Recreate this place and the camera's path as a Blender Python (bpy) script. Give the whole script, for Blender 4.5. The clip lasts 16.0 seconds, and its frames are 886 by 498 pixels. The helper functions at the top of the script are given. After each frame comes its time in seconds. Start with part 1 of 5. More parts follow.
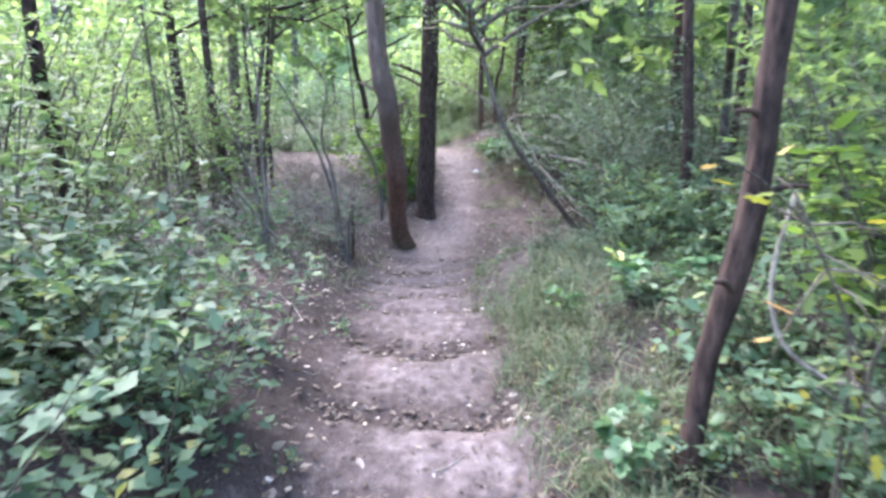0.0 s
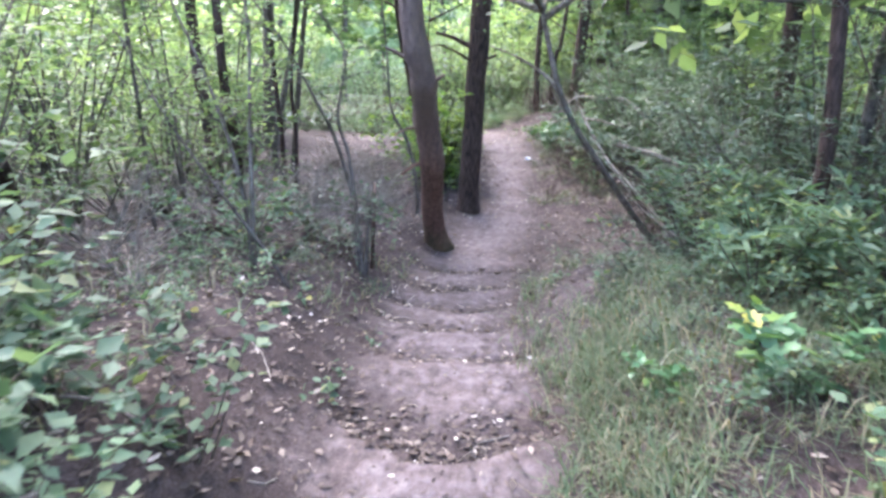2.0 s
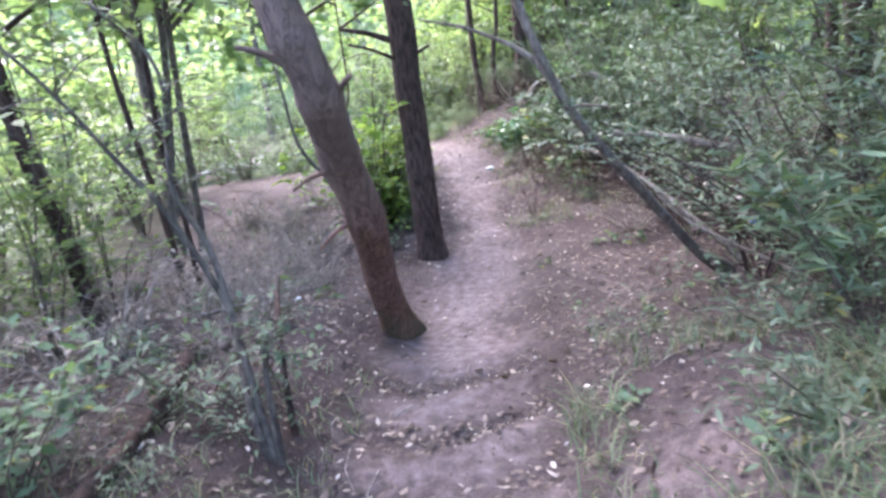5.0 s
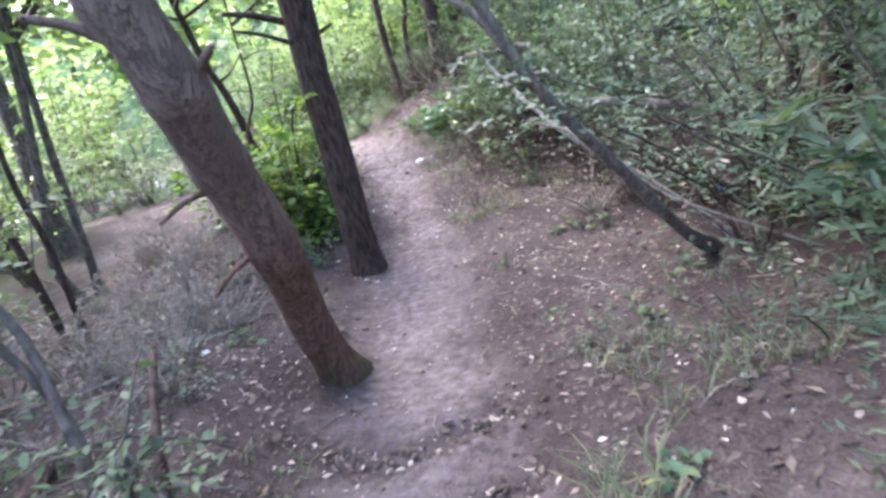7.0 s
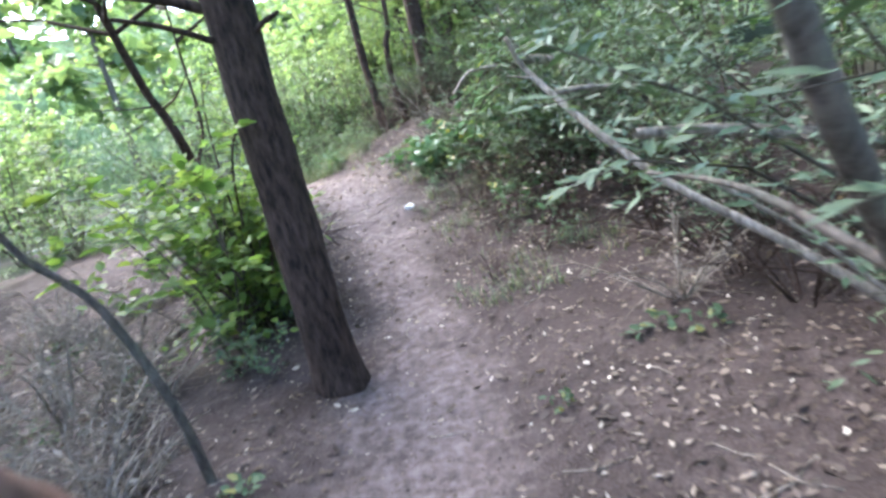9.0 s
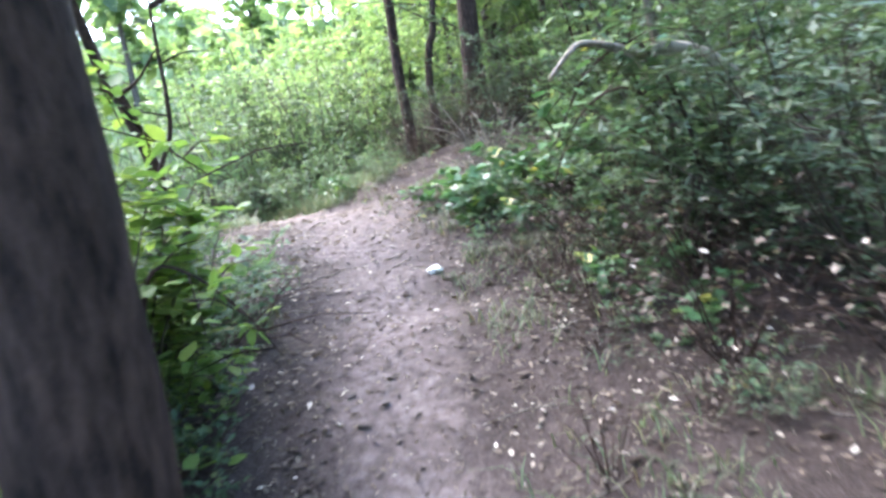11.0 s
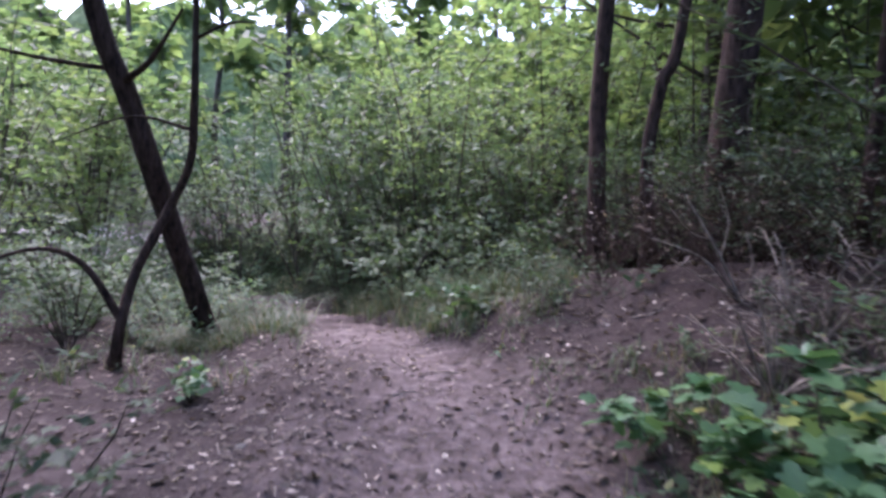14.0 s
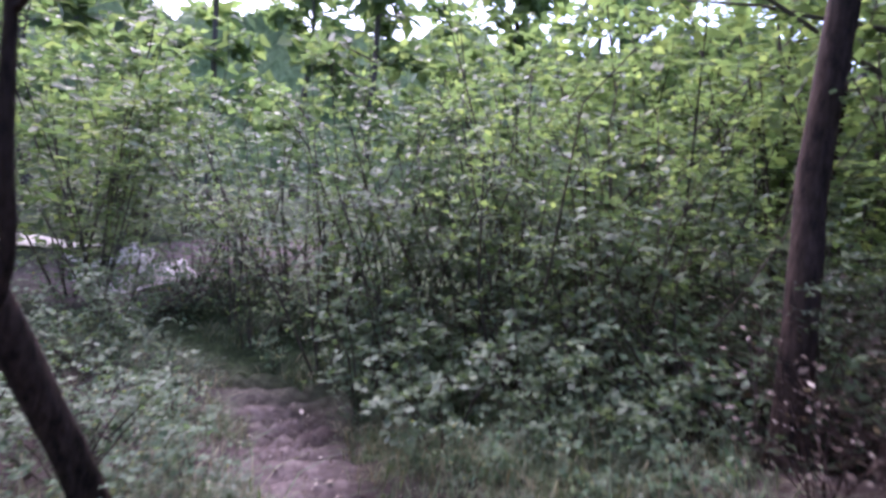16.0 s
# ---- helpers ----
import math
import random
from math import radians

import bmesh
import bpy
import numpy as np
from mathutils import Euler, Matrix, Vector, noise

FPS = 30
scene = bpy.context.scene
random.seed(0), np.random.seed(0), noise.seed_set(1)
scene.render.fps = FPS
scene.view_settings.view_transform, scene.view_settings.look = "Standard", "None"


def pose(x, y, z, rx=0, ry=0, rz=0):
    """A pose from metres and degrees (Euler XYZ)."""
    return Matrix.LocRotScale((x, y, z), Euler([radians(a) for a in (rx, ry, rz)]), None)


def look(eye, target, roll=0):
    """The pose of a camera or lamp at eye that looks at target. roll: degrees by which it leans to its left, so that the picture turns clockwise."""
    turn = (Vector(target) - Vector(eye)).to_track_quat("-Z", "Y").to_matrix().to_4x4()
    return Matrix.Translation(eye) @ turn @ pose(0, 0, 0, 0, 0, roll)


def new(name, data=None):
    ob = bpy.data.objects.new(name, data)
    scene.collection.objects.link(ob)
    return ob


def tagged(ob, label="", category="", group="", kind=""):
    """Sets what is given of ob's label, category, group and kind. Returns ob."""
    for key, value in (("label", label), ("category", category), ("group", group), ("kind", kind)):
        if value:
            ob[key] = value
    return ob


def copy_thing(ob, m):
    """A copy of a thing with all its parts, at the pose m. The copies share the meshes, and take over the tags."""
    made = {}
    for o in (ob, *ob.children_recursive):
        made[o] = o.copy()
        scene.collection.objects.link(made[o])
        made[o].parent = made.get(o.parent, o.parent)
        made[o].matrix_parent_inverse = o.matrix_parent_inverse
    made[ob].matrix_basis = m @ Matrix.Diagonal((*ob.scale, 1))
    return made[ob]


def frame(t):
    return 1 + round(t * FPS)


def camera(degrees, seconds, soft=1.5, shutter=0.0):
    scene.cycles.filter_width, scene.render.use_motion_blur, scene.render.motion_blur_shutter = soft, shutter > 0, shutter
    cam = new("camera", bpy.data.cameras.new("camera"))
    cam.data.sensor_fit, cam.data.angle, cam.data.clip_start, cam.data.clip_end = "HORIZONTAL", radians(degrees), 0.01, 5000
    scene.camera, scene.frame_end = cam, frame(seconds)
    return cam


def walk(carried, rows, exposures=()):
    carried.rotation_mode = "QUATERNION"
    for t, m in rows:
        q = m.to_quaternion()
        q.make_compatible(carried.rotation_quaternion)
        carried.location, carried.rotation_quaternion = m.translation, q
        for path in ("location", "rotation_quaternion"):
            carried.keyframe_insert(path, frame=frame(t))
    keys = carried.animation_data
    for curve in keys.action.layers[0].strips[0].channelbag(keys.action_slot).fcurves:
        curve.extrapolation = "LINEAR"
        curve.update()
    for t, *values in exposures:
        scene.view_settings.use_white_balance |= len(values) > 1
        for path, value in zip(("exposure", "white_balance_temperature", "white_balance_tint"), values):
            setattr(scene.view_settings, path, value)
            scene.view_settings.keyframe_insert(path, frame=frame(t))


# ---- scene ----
# ---- camera and walk ----
cam = camera(72.3, 16.0, soft=3.0, shutter=0.5)
PATH = [
    (0, (0.566, 0.945, 1.242), (0.493, 2.893, 0.794), 0.1),
    (0.5, (0.603, 1.342, 1.234), (0.438, 3.278, 0.756), -0.0),
    (1, (0.642, 1.608, 1.229), (0.439, 3.54, 0.754), 2.7),
    (1.5, (0.593, 1.916, 1.18), (0.375, 3.845, 0.699), 2.0),
    (2, (0.57, 2.23, 1.201), (0.344, 4.151, 0.692), 1.4),
    (2.5, (0.555, 2.633, 1.138), (0.329, 4.553, 0.627), 0.6),
    (3, (0.505, 3.102, 1.092), (0.263, 5.018, 0.57), -2.5),
    (3.5, (0.461, 3.581, 1.062), (0.221, 5.499, 0.547), -2.3),
    (4, (0.444, 3.976, 1.117), (0.208, 5.898, 0.615), -3.1),
    (4.5, (0.465, 4.346, 1.101), (0.3, 6.285, 0.638), -7.0),
    (5, (0.399, 4.527, 1.151), (0.284, 6.464, 0.67), -9.6),
    (5.2, (0.356, 4.618, 1.189), (0.268, 6.549, 0.679), -11.0),
    (7.3, (0.375, 5.643, 1.048), (0.471, 7.564, 0.502), -15.4),
    (7.5, (0.427, 5.818, 1.068), (0.518, 7.74, 0.52), -14.1),
    (8, (0.326, 6.351, 1.016), (0.417, 8.278, 0.491), -13.9),
    (8.5, (0.389, 6.882, 1.037), (0.548, 8.812, 0.539), -16.0),
    (9, (0.415, 7.384, 1.01), (0.586, 9.32, 0.537), -15.7),
    (9.2, (0.34, 7.625, 0.951), (0.528, 9.564, 0.496), -16.1),
    (11.3, (0.575, 10.252, 0.803), (0.698, 12.223, 0.486), -6.1),
    (11.5, (0.534, 10.514, 0.825), (0.640, 12.487, 0.518), -3.9),
    (12, (0.568, 11.122, 0.835), (0.598, 13.101, 0.543), -1.3),
    (12.5, (0.545, 11.638, 1.009), (0.521, 13.614, 0.701), 0.4),
    (13, (0.463, 12.288, 1.066), (0.347, 14.262, 0.770), 2.2),
    (13.5, (0.478, 12.843, 1.198), (0.272, 14.815, 0.935), 1.6),
    (14, (0.374, 13.291, 1.315), (0.111, 15.262, 1.093), 1.4),
    (14.5, (0.223, 13.847, 1.405), (-0.064, 15.813, 1.175), 1.8),
    (15, (0.162, 14.447, 1.575), (-0.257, 16.387, 1.328), 2.1),
    (15.5, (0.049, 14.910, 1.584), (-0.411, 16.843, 1.357), 3.8),
    (16, (0.08, 15.430, 1.740), (-0.45, 17.349, 1.532), 4.9),
]
EXPOSURES = [(0, 4.05, 6080, 20), (2, 4.05, 6150, 23), (3, 3.93, 6170, 26), (4, 4.02, 6180, 27), (5, 4.2, 6180, 28), (7.5, 4.1, 6200, 20), (9, 4.0, 6080, 14), (11.5, 4.15, 5980, 15), (12.5, 4.0, 5980, 25), (13, 3.6, 5980, 31), (13.5, 3.1, 5900, 35), (14, 2.55, 5830, 36), (15.2, 2.48, 5780, 40), (16, 2.55, 5800, 44)]
walk(cam, [(t, look(eye, target, roll)) for t, eye, target, roll in PATH], EXPOSURES)

# ---- sky and sun: bright haze above a leafy wood ----
SUN_HEIGHT, SUN_TURN = 52, -45
world = bpy.data.worlds.new("sky")
scene.world = world
world.use_nodes = True
sky = world.node_tree.nodes.new("ShaderNodeTexSky")
sky.sky_type, sky.sun_disc = "NISHITA", False
sky.sun_elevation, sky.sun_rotation = radians(SUN_HEIGHT), radians(SUN_TURN)
sky.air_density, sky.dust_density, sky.ozone_density = 1.0, 2.0, 1.0
back = world.node_tree.nodes["Background"]
back.inputs["Strength"].default_value = 0.15
world.node_tree.links.new(sky.outputs["Color"], back.inputs["Color"])
sun = new("sun", bpy.data.lights.new("sun", "SUN"))
sun.data.energy, sun.data.angle, sun.data.color = 1.5, radians(50), (1.0, 0.97, 0.91)
sun.matrix_world = Matrix.Rotation(radians(-SUN_TURN), 4, "Z") @ Matrix.Rotation(radians(SUN_HEIGHT - 90), 4, "X")


# ---- materials ----
def material(name, rough=0.8, spec=0.3):
    m = bpy.data.materials.new(name)
    m.use_nodes = True
    b = m.node_tree.nodes["Principled BSDF"]
    b.inputs["Roughness"].default_value = rough
    b.inputs["Specular IOR Level"].default_value = spec
    return m, m.node_tree.nodes, m.node_tree.links, b


def ramp(nodes, stops):
    r = nodes.new("ShaderNodeValToRGB")
    e = r.color_ramp.elements
    while len(e) < len(stops):
        e.new(0.5)
    for el, (at, col) in zip(e, stops):
        el.position, el.color = at, (*col, 1)
    return r


def grain(nodes, links, scale, detail=4, stretch=(1, 1, 1), rough=0.6):
    co = nodes.new("ShaderNodeTexCoord")
    mp = nodes.new("ShaderNodeMapping")
    mp.inputs["Scale"].default_value = stretch
    no = nodes.new("ShaderNodeTexNoise")
    no.inputs["Scale"].default_value, no.inputs["Detail"].default_value, no.inputs["Roughness"].default_value = scale, detail, rough
    links.new(co.outputs["Object"], mp.inputs["Vector"])
    links.new(mp.outputs["Vector"], no.inputs["Vector"])
    return no


def blend(nodes, links, fac, a, b, kind="MIX"):
    mx = nodes.new("ShaderNodeMix")
    mx.data_type, mx.blend_type = "RGBA", kind
    for socket, value in ((mx.inputs["Factor"], fac), (mx.inputs[6], a), (mx.inputs[7], b)):
        if isinstance(value, (int, float)):
            socket.default_value = value
        elif isinstance(value, tuple):
            socket.default_value = (*value, 1)
        else:
            links.new(value, socket)
    return mx.outputs[2]


def relief(nodes, links, b, height, strength, distance):
    bp = nodes.new("ShaderNodeBump")
    bp.inputs["Strength"].default_value, bp.inputs["Distance"].default_value = strength, distance
    links.new(height, bp.inputs["Height"])
    links.new(bp.outputs["Normal"], b.inputs["Normal"])
    return bp


def leaf_material(name, colours, rough=0.56, through_light=0.42, spec=0.3):
    """Leaves: every leaf takes a colour of its own, every plant a tone of its own."""
    m, nodes, links, b = material(name, rough, spec)
    geo = nodes.new("ShaderNodeNewGeometry")
    each = ramp(nodes, colours)
    links.new(geo.outputs["Random Per Island"], each.inputs["Fac"])
    info = nodes.new("ShaderNodeObjectInfo")
    tone = nodes.new("ShaderNodeHueSaturation")
    spread = nodes.new("ShaderNodeMapRange")
    spread.inputs["To Min"].default_value, spread.inputs["To Max"].default_value = 0.75, 1.2
    links.new(info.outputs["Random"], spread.inputs["Value"])
    links.new(spread.outputs["Result"], tone.inputs["Value"])
    links.new(each.outputs["Color"], tone.inputs["Color"])
    spots = grain(nodes, links, 60, 2)
    mottled = blend(nodes, links, 0.35, tone.outputs["Color"], ramp_out(nodes, links, spots, 0.7, 1.2), "MULTIPLY")
    links.new(mottled, b.inputs["Base Color"])
    thin = nodes.new("ShaderNodeBsdfTranslucent")
    glow = blend(nodes, links, 1.0, mottled, (1.18, 1.22, 0.72), "MULTIPLY")
    links.new(glow, thin.inputs["Color"])
    both = nodes.new("ShaderNodeMixShader")
    both.inputs["Fac"].default_value = through_light
    links.new(b.outputs["BSDF"], both.inputs[1])
    links.new(thin.outputs["BSDF"], both.inputs[2])
    links.new(both.outputs["Shader"], nodes["Material Output"].inputs["Surface"])
    return m


def ramp_out(nodes, links, source, low, high):
    r = ramp(nodes, [(0.3, (low,) * 3), (0.7, (high,) * 3)])
    links.new(source.outputs["Fac"], r.inputs["Fac"])
    return r.outputs["Color"]


def bark_material(name, dark, light, stretch, scale, lichen=None, depth=0.012, plates=0, grey=None, moss=None):
    m, nodes, links, b = material(name, 0.9, 0.15)
    furrow = grain(nodes, links, scale, 6, stretch, 0.65)
    broad = grain(nodes, links, 3.0, 3)
    r = ramp(nodes, [(0.35, dark), (0.66, light)])
    links.new(furrow.outputs["Fac"], r.inputs["Fac"])
    col = blend(nodes, links, 0.6, r.outputs["Color"], ramp_out(nodes, links, broad, 0.6, 1.25), "MULTIPLY")
    if lichen:
        patch = grain(nodes, links, 13.0, 7, (1, 1, 0.6), 0.7)
        where = ramp(nodes, [(0.5, (0, 0, 0)), (0.75, (0.75, 0.75, 0.75))])
        links.new(patch.outputs["Fac"], where.inputs["Fac"])
        col = blend(nodes, links, where.outputs["Color"], col, lichen)
    if grey:
        # weathered grey bark on the upper trunk, moss creeping up from the roots
        place, high = nodes.new("ShaderNodeTexCoord"), nodes.new("ShaderNodeSeparateXYZ")
        links.new(place.outputs["Object"], high.inputs[0])
        for colour, (z0, z1) in ((grey, (1.0, 1.7)), (moss, (0.34, 0.04))):
            level = nodes.new("ShaderNodeMath")
            level.operation = "MULTIPLY_ADD"
            level.inputs[1].default_value = 0.5
            links.new(broad.outputs["Fac"], level.inputs[0])
            links.new(high.outputs["Z"], level.inputs[2])
            cut = nodes.new("ShaderNodeMapRange")
            cut.inputs["From Min"].default_value, cut.inputs["From Max"].default_value = z0 + 0.25, z1 + 0.25
            cut.inputs["To Max"].default_value = 0.7
            links.new(level.outputs[0], cut.inputs["Value"])
            col = blend(nodes, links, cut.outputs["Result"], col, colour)
    links.new(col, b.inputs["Base Color"])
    if not plates:
        relief(nodes, links, b, furrow.outputs["Fac"], 0.9, depth)
        return m
    # scaly plates parted by dark cracks
    cells = nodes.new("ShaderNodeTexVoronoi")
    cells.feature = "DISTANCE_TO_EDGE"
    cells.inputs["Scale"].default_value = plates
    co, mp = nodes.new("ShaderNodeTexCoord"), nodes.new("ShaderNodeMapping")
    mp.inputs["Scale"].default_value = (1, 1, 0.2)
    wobble = nodes.new("ShaderNodeMix")
    wobble.data_type, wobble.blend_type = "RGBA", "LINEAR_LIGHT"
    wobble.inputs["Factor"].default_value = 0.1
    links.new(co.outputs["Object"], mp.inputs["Vector"])
    links.new(mp.outputs["Vector"], wobble.inputs[6])
    links.new(furrow.outputs["Color"], wobble.inputs[7])
    links.new(wobble.outputs[2], cells.inputs["Vector"])
    crack = ramp(nodes, [(0.0, (0.4, 0.35, 0.33)), (0.07, (1, 1, 1))])
    links.new(cells.outputs["Distance"], crack.inputs["Fac"])
    links.new(blend(nodes, links, 0.5, col, crack.outputs["Color"], "MULTIPLY"), b.inputs["Base Color"])
    high = nodes.new("ShaderNodeMath")
    high.operation = "MULTIPLY_ADD"
    links.new(furrow.outputs["Fac"], high.inputs[0])
    high.inputs[1].default_value = 0.8
    links.new(crack.outputs["Color"], high.inputs[2])
    relief(nodes, links, b, high.outputs[0], 0.9, depth)
    return m


LEAF_HERB = leaf_material("herb_leaf", [(0.0, (0.055, 0.105, 0.06)), (0.5, (0.09, 0.15, 0.09)), (0.9, (0.13, 0.19, 0.10)), (1.0, (0.27, 0.25, 0.08))])
LEAF_SHRUB = leaf_material("shrub_leaf", [(0.0, (0.06, 0.10, 0.058)), (0.6, (0.095, 0.148, 0.085)), (1.0, (0.145, 0.195, 0.105))])
LEAF_BRIGHT = leaf_material("bright_leaf", [(0.0, (0.085, 0.15, 0.045)), (0.6, (0.145, 0.235, 0.062)), (1.0, (0.22, 0.285, 0.07))], 0.42, 0.55)
LEAF_FINE = leaf_material("fine_leaf", [(0.0, (0.042, 0.074, 0.045)), (0.6, (0.068, 0.104, 0.062)), (1.0, (0.105, 0.142, 0.082))], 0.5, 0.25)
LEAF_LOBED = leaf_material("lobed_leaf", [(0.0, (0.05, 0.12, 0.055)), (0.8, (0.09, 0.17, 0.075)), (0.93, (0.16, 0.24, 0.06)), (1.0, (0.34, 0.26, 0.06))], 0.38, 0.3)
LEAF_AUTUMN = leaf_material("turning_leaf", [(0.0, (0.09, 0.15, 0.05)), (0.5, (0.17, 0.2, 0.05)), (0.8, (0.3, 0.27, 0.05)), (1.0, (0.3, 0.16, 0.06))], 0.45, 0.4)
LEAF_TREE = leaf_material("tree_leaf", [(0.0, (0.085, 0.135, 0.065)), (0.6, (0.13, 0.195, 0.092)), (1.0, (0.195, 0.25, 0.108))], 0.45, 0.62)
GRASS = leaf_material("grass_blade", [(0.0, (0.05, 0.085, 0.042)), (0.45, (0.082, 0.122, 0.06)), (0.75, (0.12, 0.13, 0.075)), (1.0, (0.22, 0.185, 0.12))], 0.5, 0.3)
LITTER = leaf_material("dry_leaf", [(0.0, (0.05, 0.036, 0.03)), (0.5, (0.09, 0.066, 0.054)), (0.8, (0.15, 0.115, 0.094)), (0.92, (0.27, 0.22, 0.18)), (1.0, (0.5, 0.45, 0.4))], 0.65, 0.2, 0.3)
BARK_RED = bark_material("red_pine_bark", (0.085, 0.049, 0.038), (0.25, 0.142, 0.105), (1, 1, 0.22), 44, None, 0.016, 17, (0.17, 0.132, 0.117), (0.04, 0.055, 0.02))
BARK_DARK = bark_material("dark_furrowed_bark", (0.014, 0.01, 0.009), (0.076, 0.05, 0.04), (1, 1, 0.28), 30, None, 0.015)
BARK_GREY = bark_material("grey_bark", (0.035, 0.03, 0.026), (0.13, 0.11, 0.092), (1, 1, 0.4), 30, (0.13, 0.14, 0.11), 0.008)
BARK_PALE = bark_material("pale_brown_bark", (0.06, 0.05, 0.042), (0.21, 0.175, 0.148), (1, 1, 0.4), 30, (0.16, 0.17, 0.14), 0.008)
BARK_DEAD = bark_material("bleached_dead_wood", (0.10, 0.085, 0.07), (0.34, 0.30, 0.255), (1, 1, 0.3), 28, None, 0.006)
TWIG = bark_material("twig_bark", (0.04, 0.035, 0.028), (0.11, 0.095, 0.075), (1, 1, 0.5), 40, None, 0.002)


def ground_material():
    """Trodden pale earth on the trail, dark leaf mould beside it; the same mix paints ridge shade."""
    m, nodes, links, b = material("forest_earth", 0.95, 0.15)
    wear_and_shade = nodes.new("ShaderNodeAttribute")
    wear_and_shade.attribute_name = "wear_and_shade"
    fine, mid, broad = grain(nodes, links, 90, 5), grain(nodes, links, 14, 6), grain(nodes, links, 1.6, 4)
    earth = ramp(nodes, [(0.3, (0.076, 0.058, 0.055)), (0.5, (0.122, 0.097, 0.093)), (0.7, (0.178, 0.146, 0.141))])
    mould = ramp(nodes, [(0.3, (0.023, 0.017, 0.015)), (0.5, (0.045, 0.034, 0.031)), (0.72, (0.08, 0.062, 0.058))])
    links.new(mid.outputs["Fac"], earth.inputs["Fac"])
    links.new(fine.outputs["Fac"], mould.inputs["Fac"])
    ragged = nodes.new("ShaderNodeMath")
    ragged.operation = "MULTIPLY_ADD"
    links.new(mid.outputs["Fac"], ragged.inputs[0])
    ragged.inputs[1].default_value = 0.9
    links.new(wear_and_shade.outputs["Fac"], ragged.inputs[2])
    patchy = nodes.new("ShaderNodeMath")
    patchy.operation = "MULTIPLY_ADD"
    links.new(broad.outputs["Fac"], patchy.inputs[0])
    patchy.inputs[1].default_value = 0.7
    links.new(ragged.outputs[0], patchy.inputs[2])
    half = nodes.new("ShaderNodeMath")
    half.operation = "MULTIPLY"
    half.inputs[1].default_value = 0.5
    links.new(patchy.outputs[0], half.inputs[0])
    sharp = ramp(nodes, [(0.42, (0, 0, 0)), (0.92, (1, 1, 1))])
    links.new(half.outputs[0], sharp.inputs["Fac"])
    col = blend(nodes, links, sharp.outputs["Color"], mould.outputs["Color"], earth.outputs["Color"])
    cover = nodes.new("ShaderNodeAttribute")
    cover.attribute_name = "cover"
    green = ramp(nodes, [(0.35, (0.018, 0.028, 0.012)), (0.7, (0.05, 0.075, 0.03))])
    links.new(mid.outputs["Fac"], green.inputs["Fac"])
    col = blend(nodes, links, cover.outputs["Fac"], col, green.outputs["Color"])
    col = blend(nodes, links, 0.7, col, ramp_out(nodes, links, broad, 0.75, 1.2), "MULTIPLY")
    col = blend(nodes, links, 0.5, col, ramp_out(nodes, links, fine, 0.7, 1.25), "MULTIPLY")
    links.new(col, b.inputs["Base Color"])
    tall = nodes.new("ShaderNodeMath")
    tall.operation = "MULTIPLY_ADD"
    links.new(fine.outputs["Fac"], tall.inputs[0])
    tall.inputs[1].default_value = 0.4
    links.new(mid.outputs["Fac"], tall.inputs[2])
    relief(nodes, links, b, tall.outputs[0], 0.8, 0.03)
    return m


EARTH = ground_material()

# ---- the lie of the land ----
MID = [(-4, 0.7), (1, 0.5), (3, 0.4), (4.7, 0.3), (6.9, 0.1), (9, 0.2), (10.9, 0.38), (12.55, 0.5), (13.95, 0.42), (15.45, 0.2), (16.45, -0.12),
       (17.45, -0.74), (18.45, -1.45), (19.65, -2.4), (20.25, -3.3), (20.85, -4.6), (21.45, -6.2), (24.45, -9)]
RUN = [(-4, 0.1), (1, -0.1), (3, -0.24), (4.7, -0.32), (6, -0.4), (7, -0.5), (9, -0.59), (10.6, -0.56), (11.7, -0.46), (13.45, -0.2), (14.25, -0.07),
       (15.45, 0.11), (16.65, 0.23), (17.35, 0.23), (18.05, 0.09), (19.05, -0.07), (20.45, -0.09), (23.45, 0.03), (40.45, 0.33)]
STEPS = [2.5, 3.4, 4.35, 5.35, 5.95, 6.5, 7.1, 7.7, 8.3]
HALF = [(-4, 0.5), (3, 0.45), (5, 0.42), (7, 0.42), (9, 0.5), (10.5, 0.36), (12.45, 0.28), (13.95, 0.33), (15.65, 0.6), (16.65, 0.46), (17.45, 0.38), (18.45, 0.34), (24.45, 0.25)]


def ease(a, b, v):
    s = min(1.0, max(0.0, (v - a) / (b - a)))
    return s * s * (3 - 2 * s)


def along(table, v):
    if v <= table[0][0]:
        return table[0][1]
    for (a, p), (b, q) in zip(table, table[1:]):
        if v <= b:
            return p + (q - p) * ease(a, b, v)
    return table[-1][1]


def ahead(y):
    """The far half of the plan lies a little further on."""
    return y + 0.45 * ease(11.3, 12.7, y)


def further(p):
    return (p[0], ahead(p[1]), p[2] - 0.07 * ease(11.3, 12.7, p[1]))


def off_trail(x, y):
    return x - along(MID, y)


def ridge(x, y):
    """Counts the slanting earth ridges where the trail drops away."""
    return (-0.72 * (x + 0.95) + 0.69 * (y - 17.65)) / 0.31 + 0.25 * math.sin(5 * x)


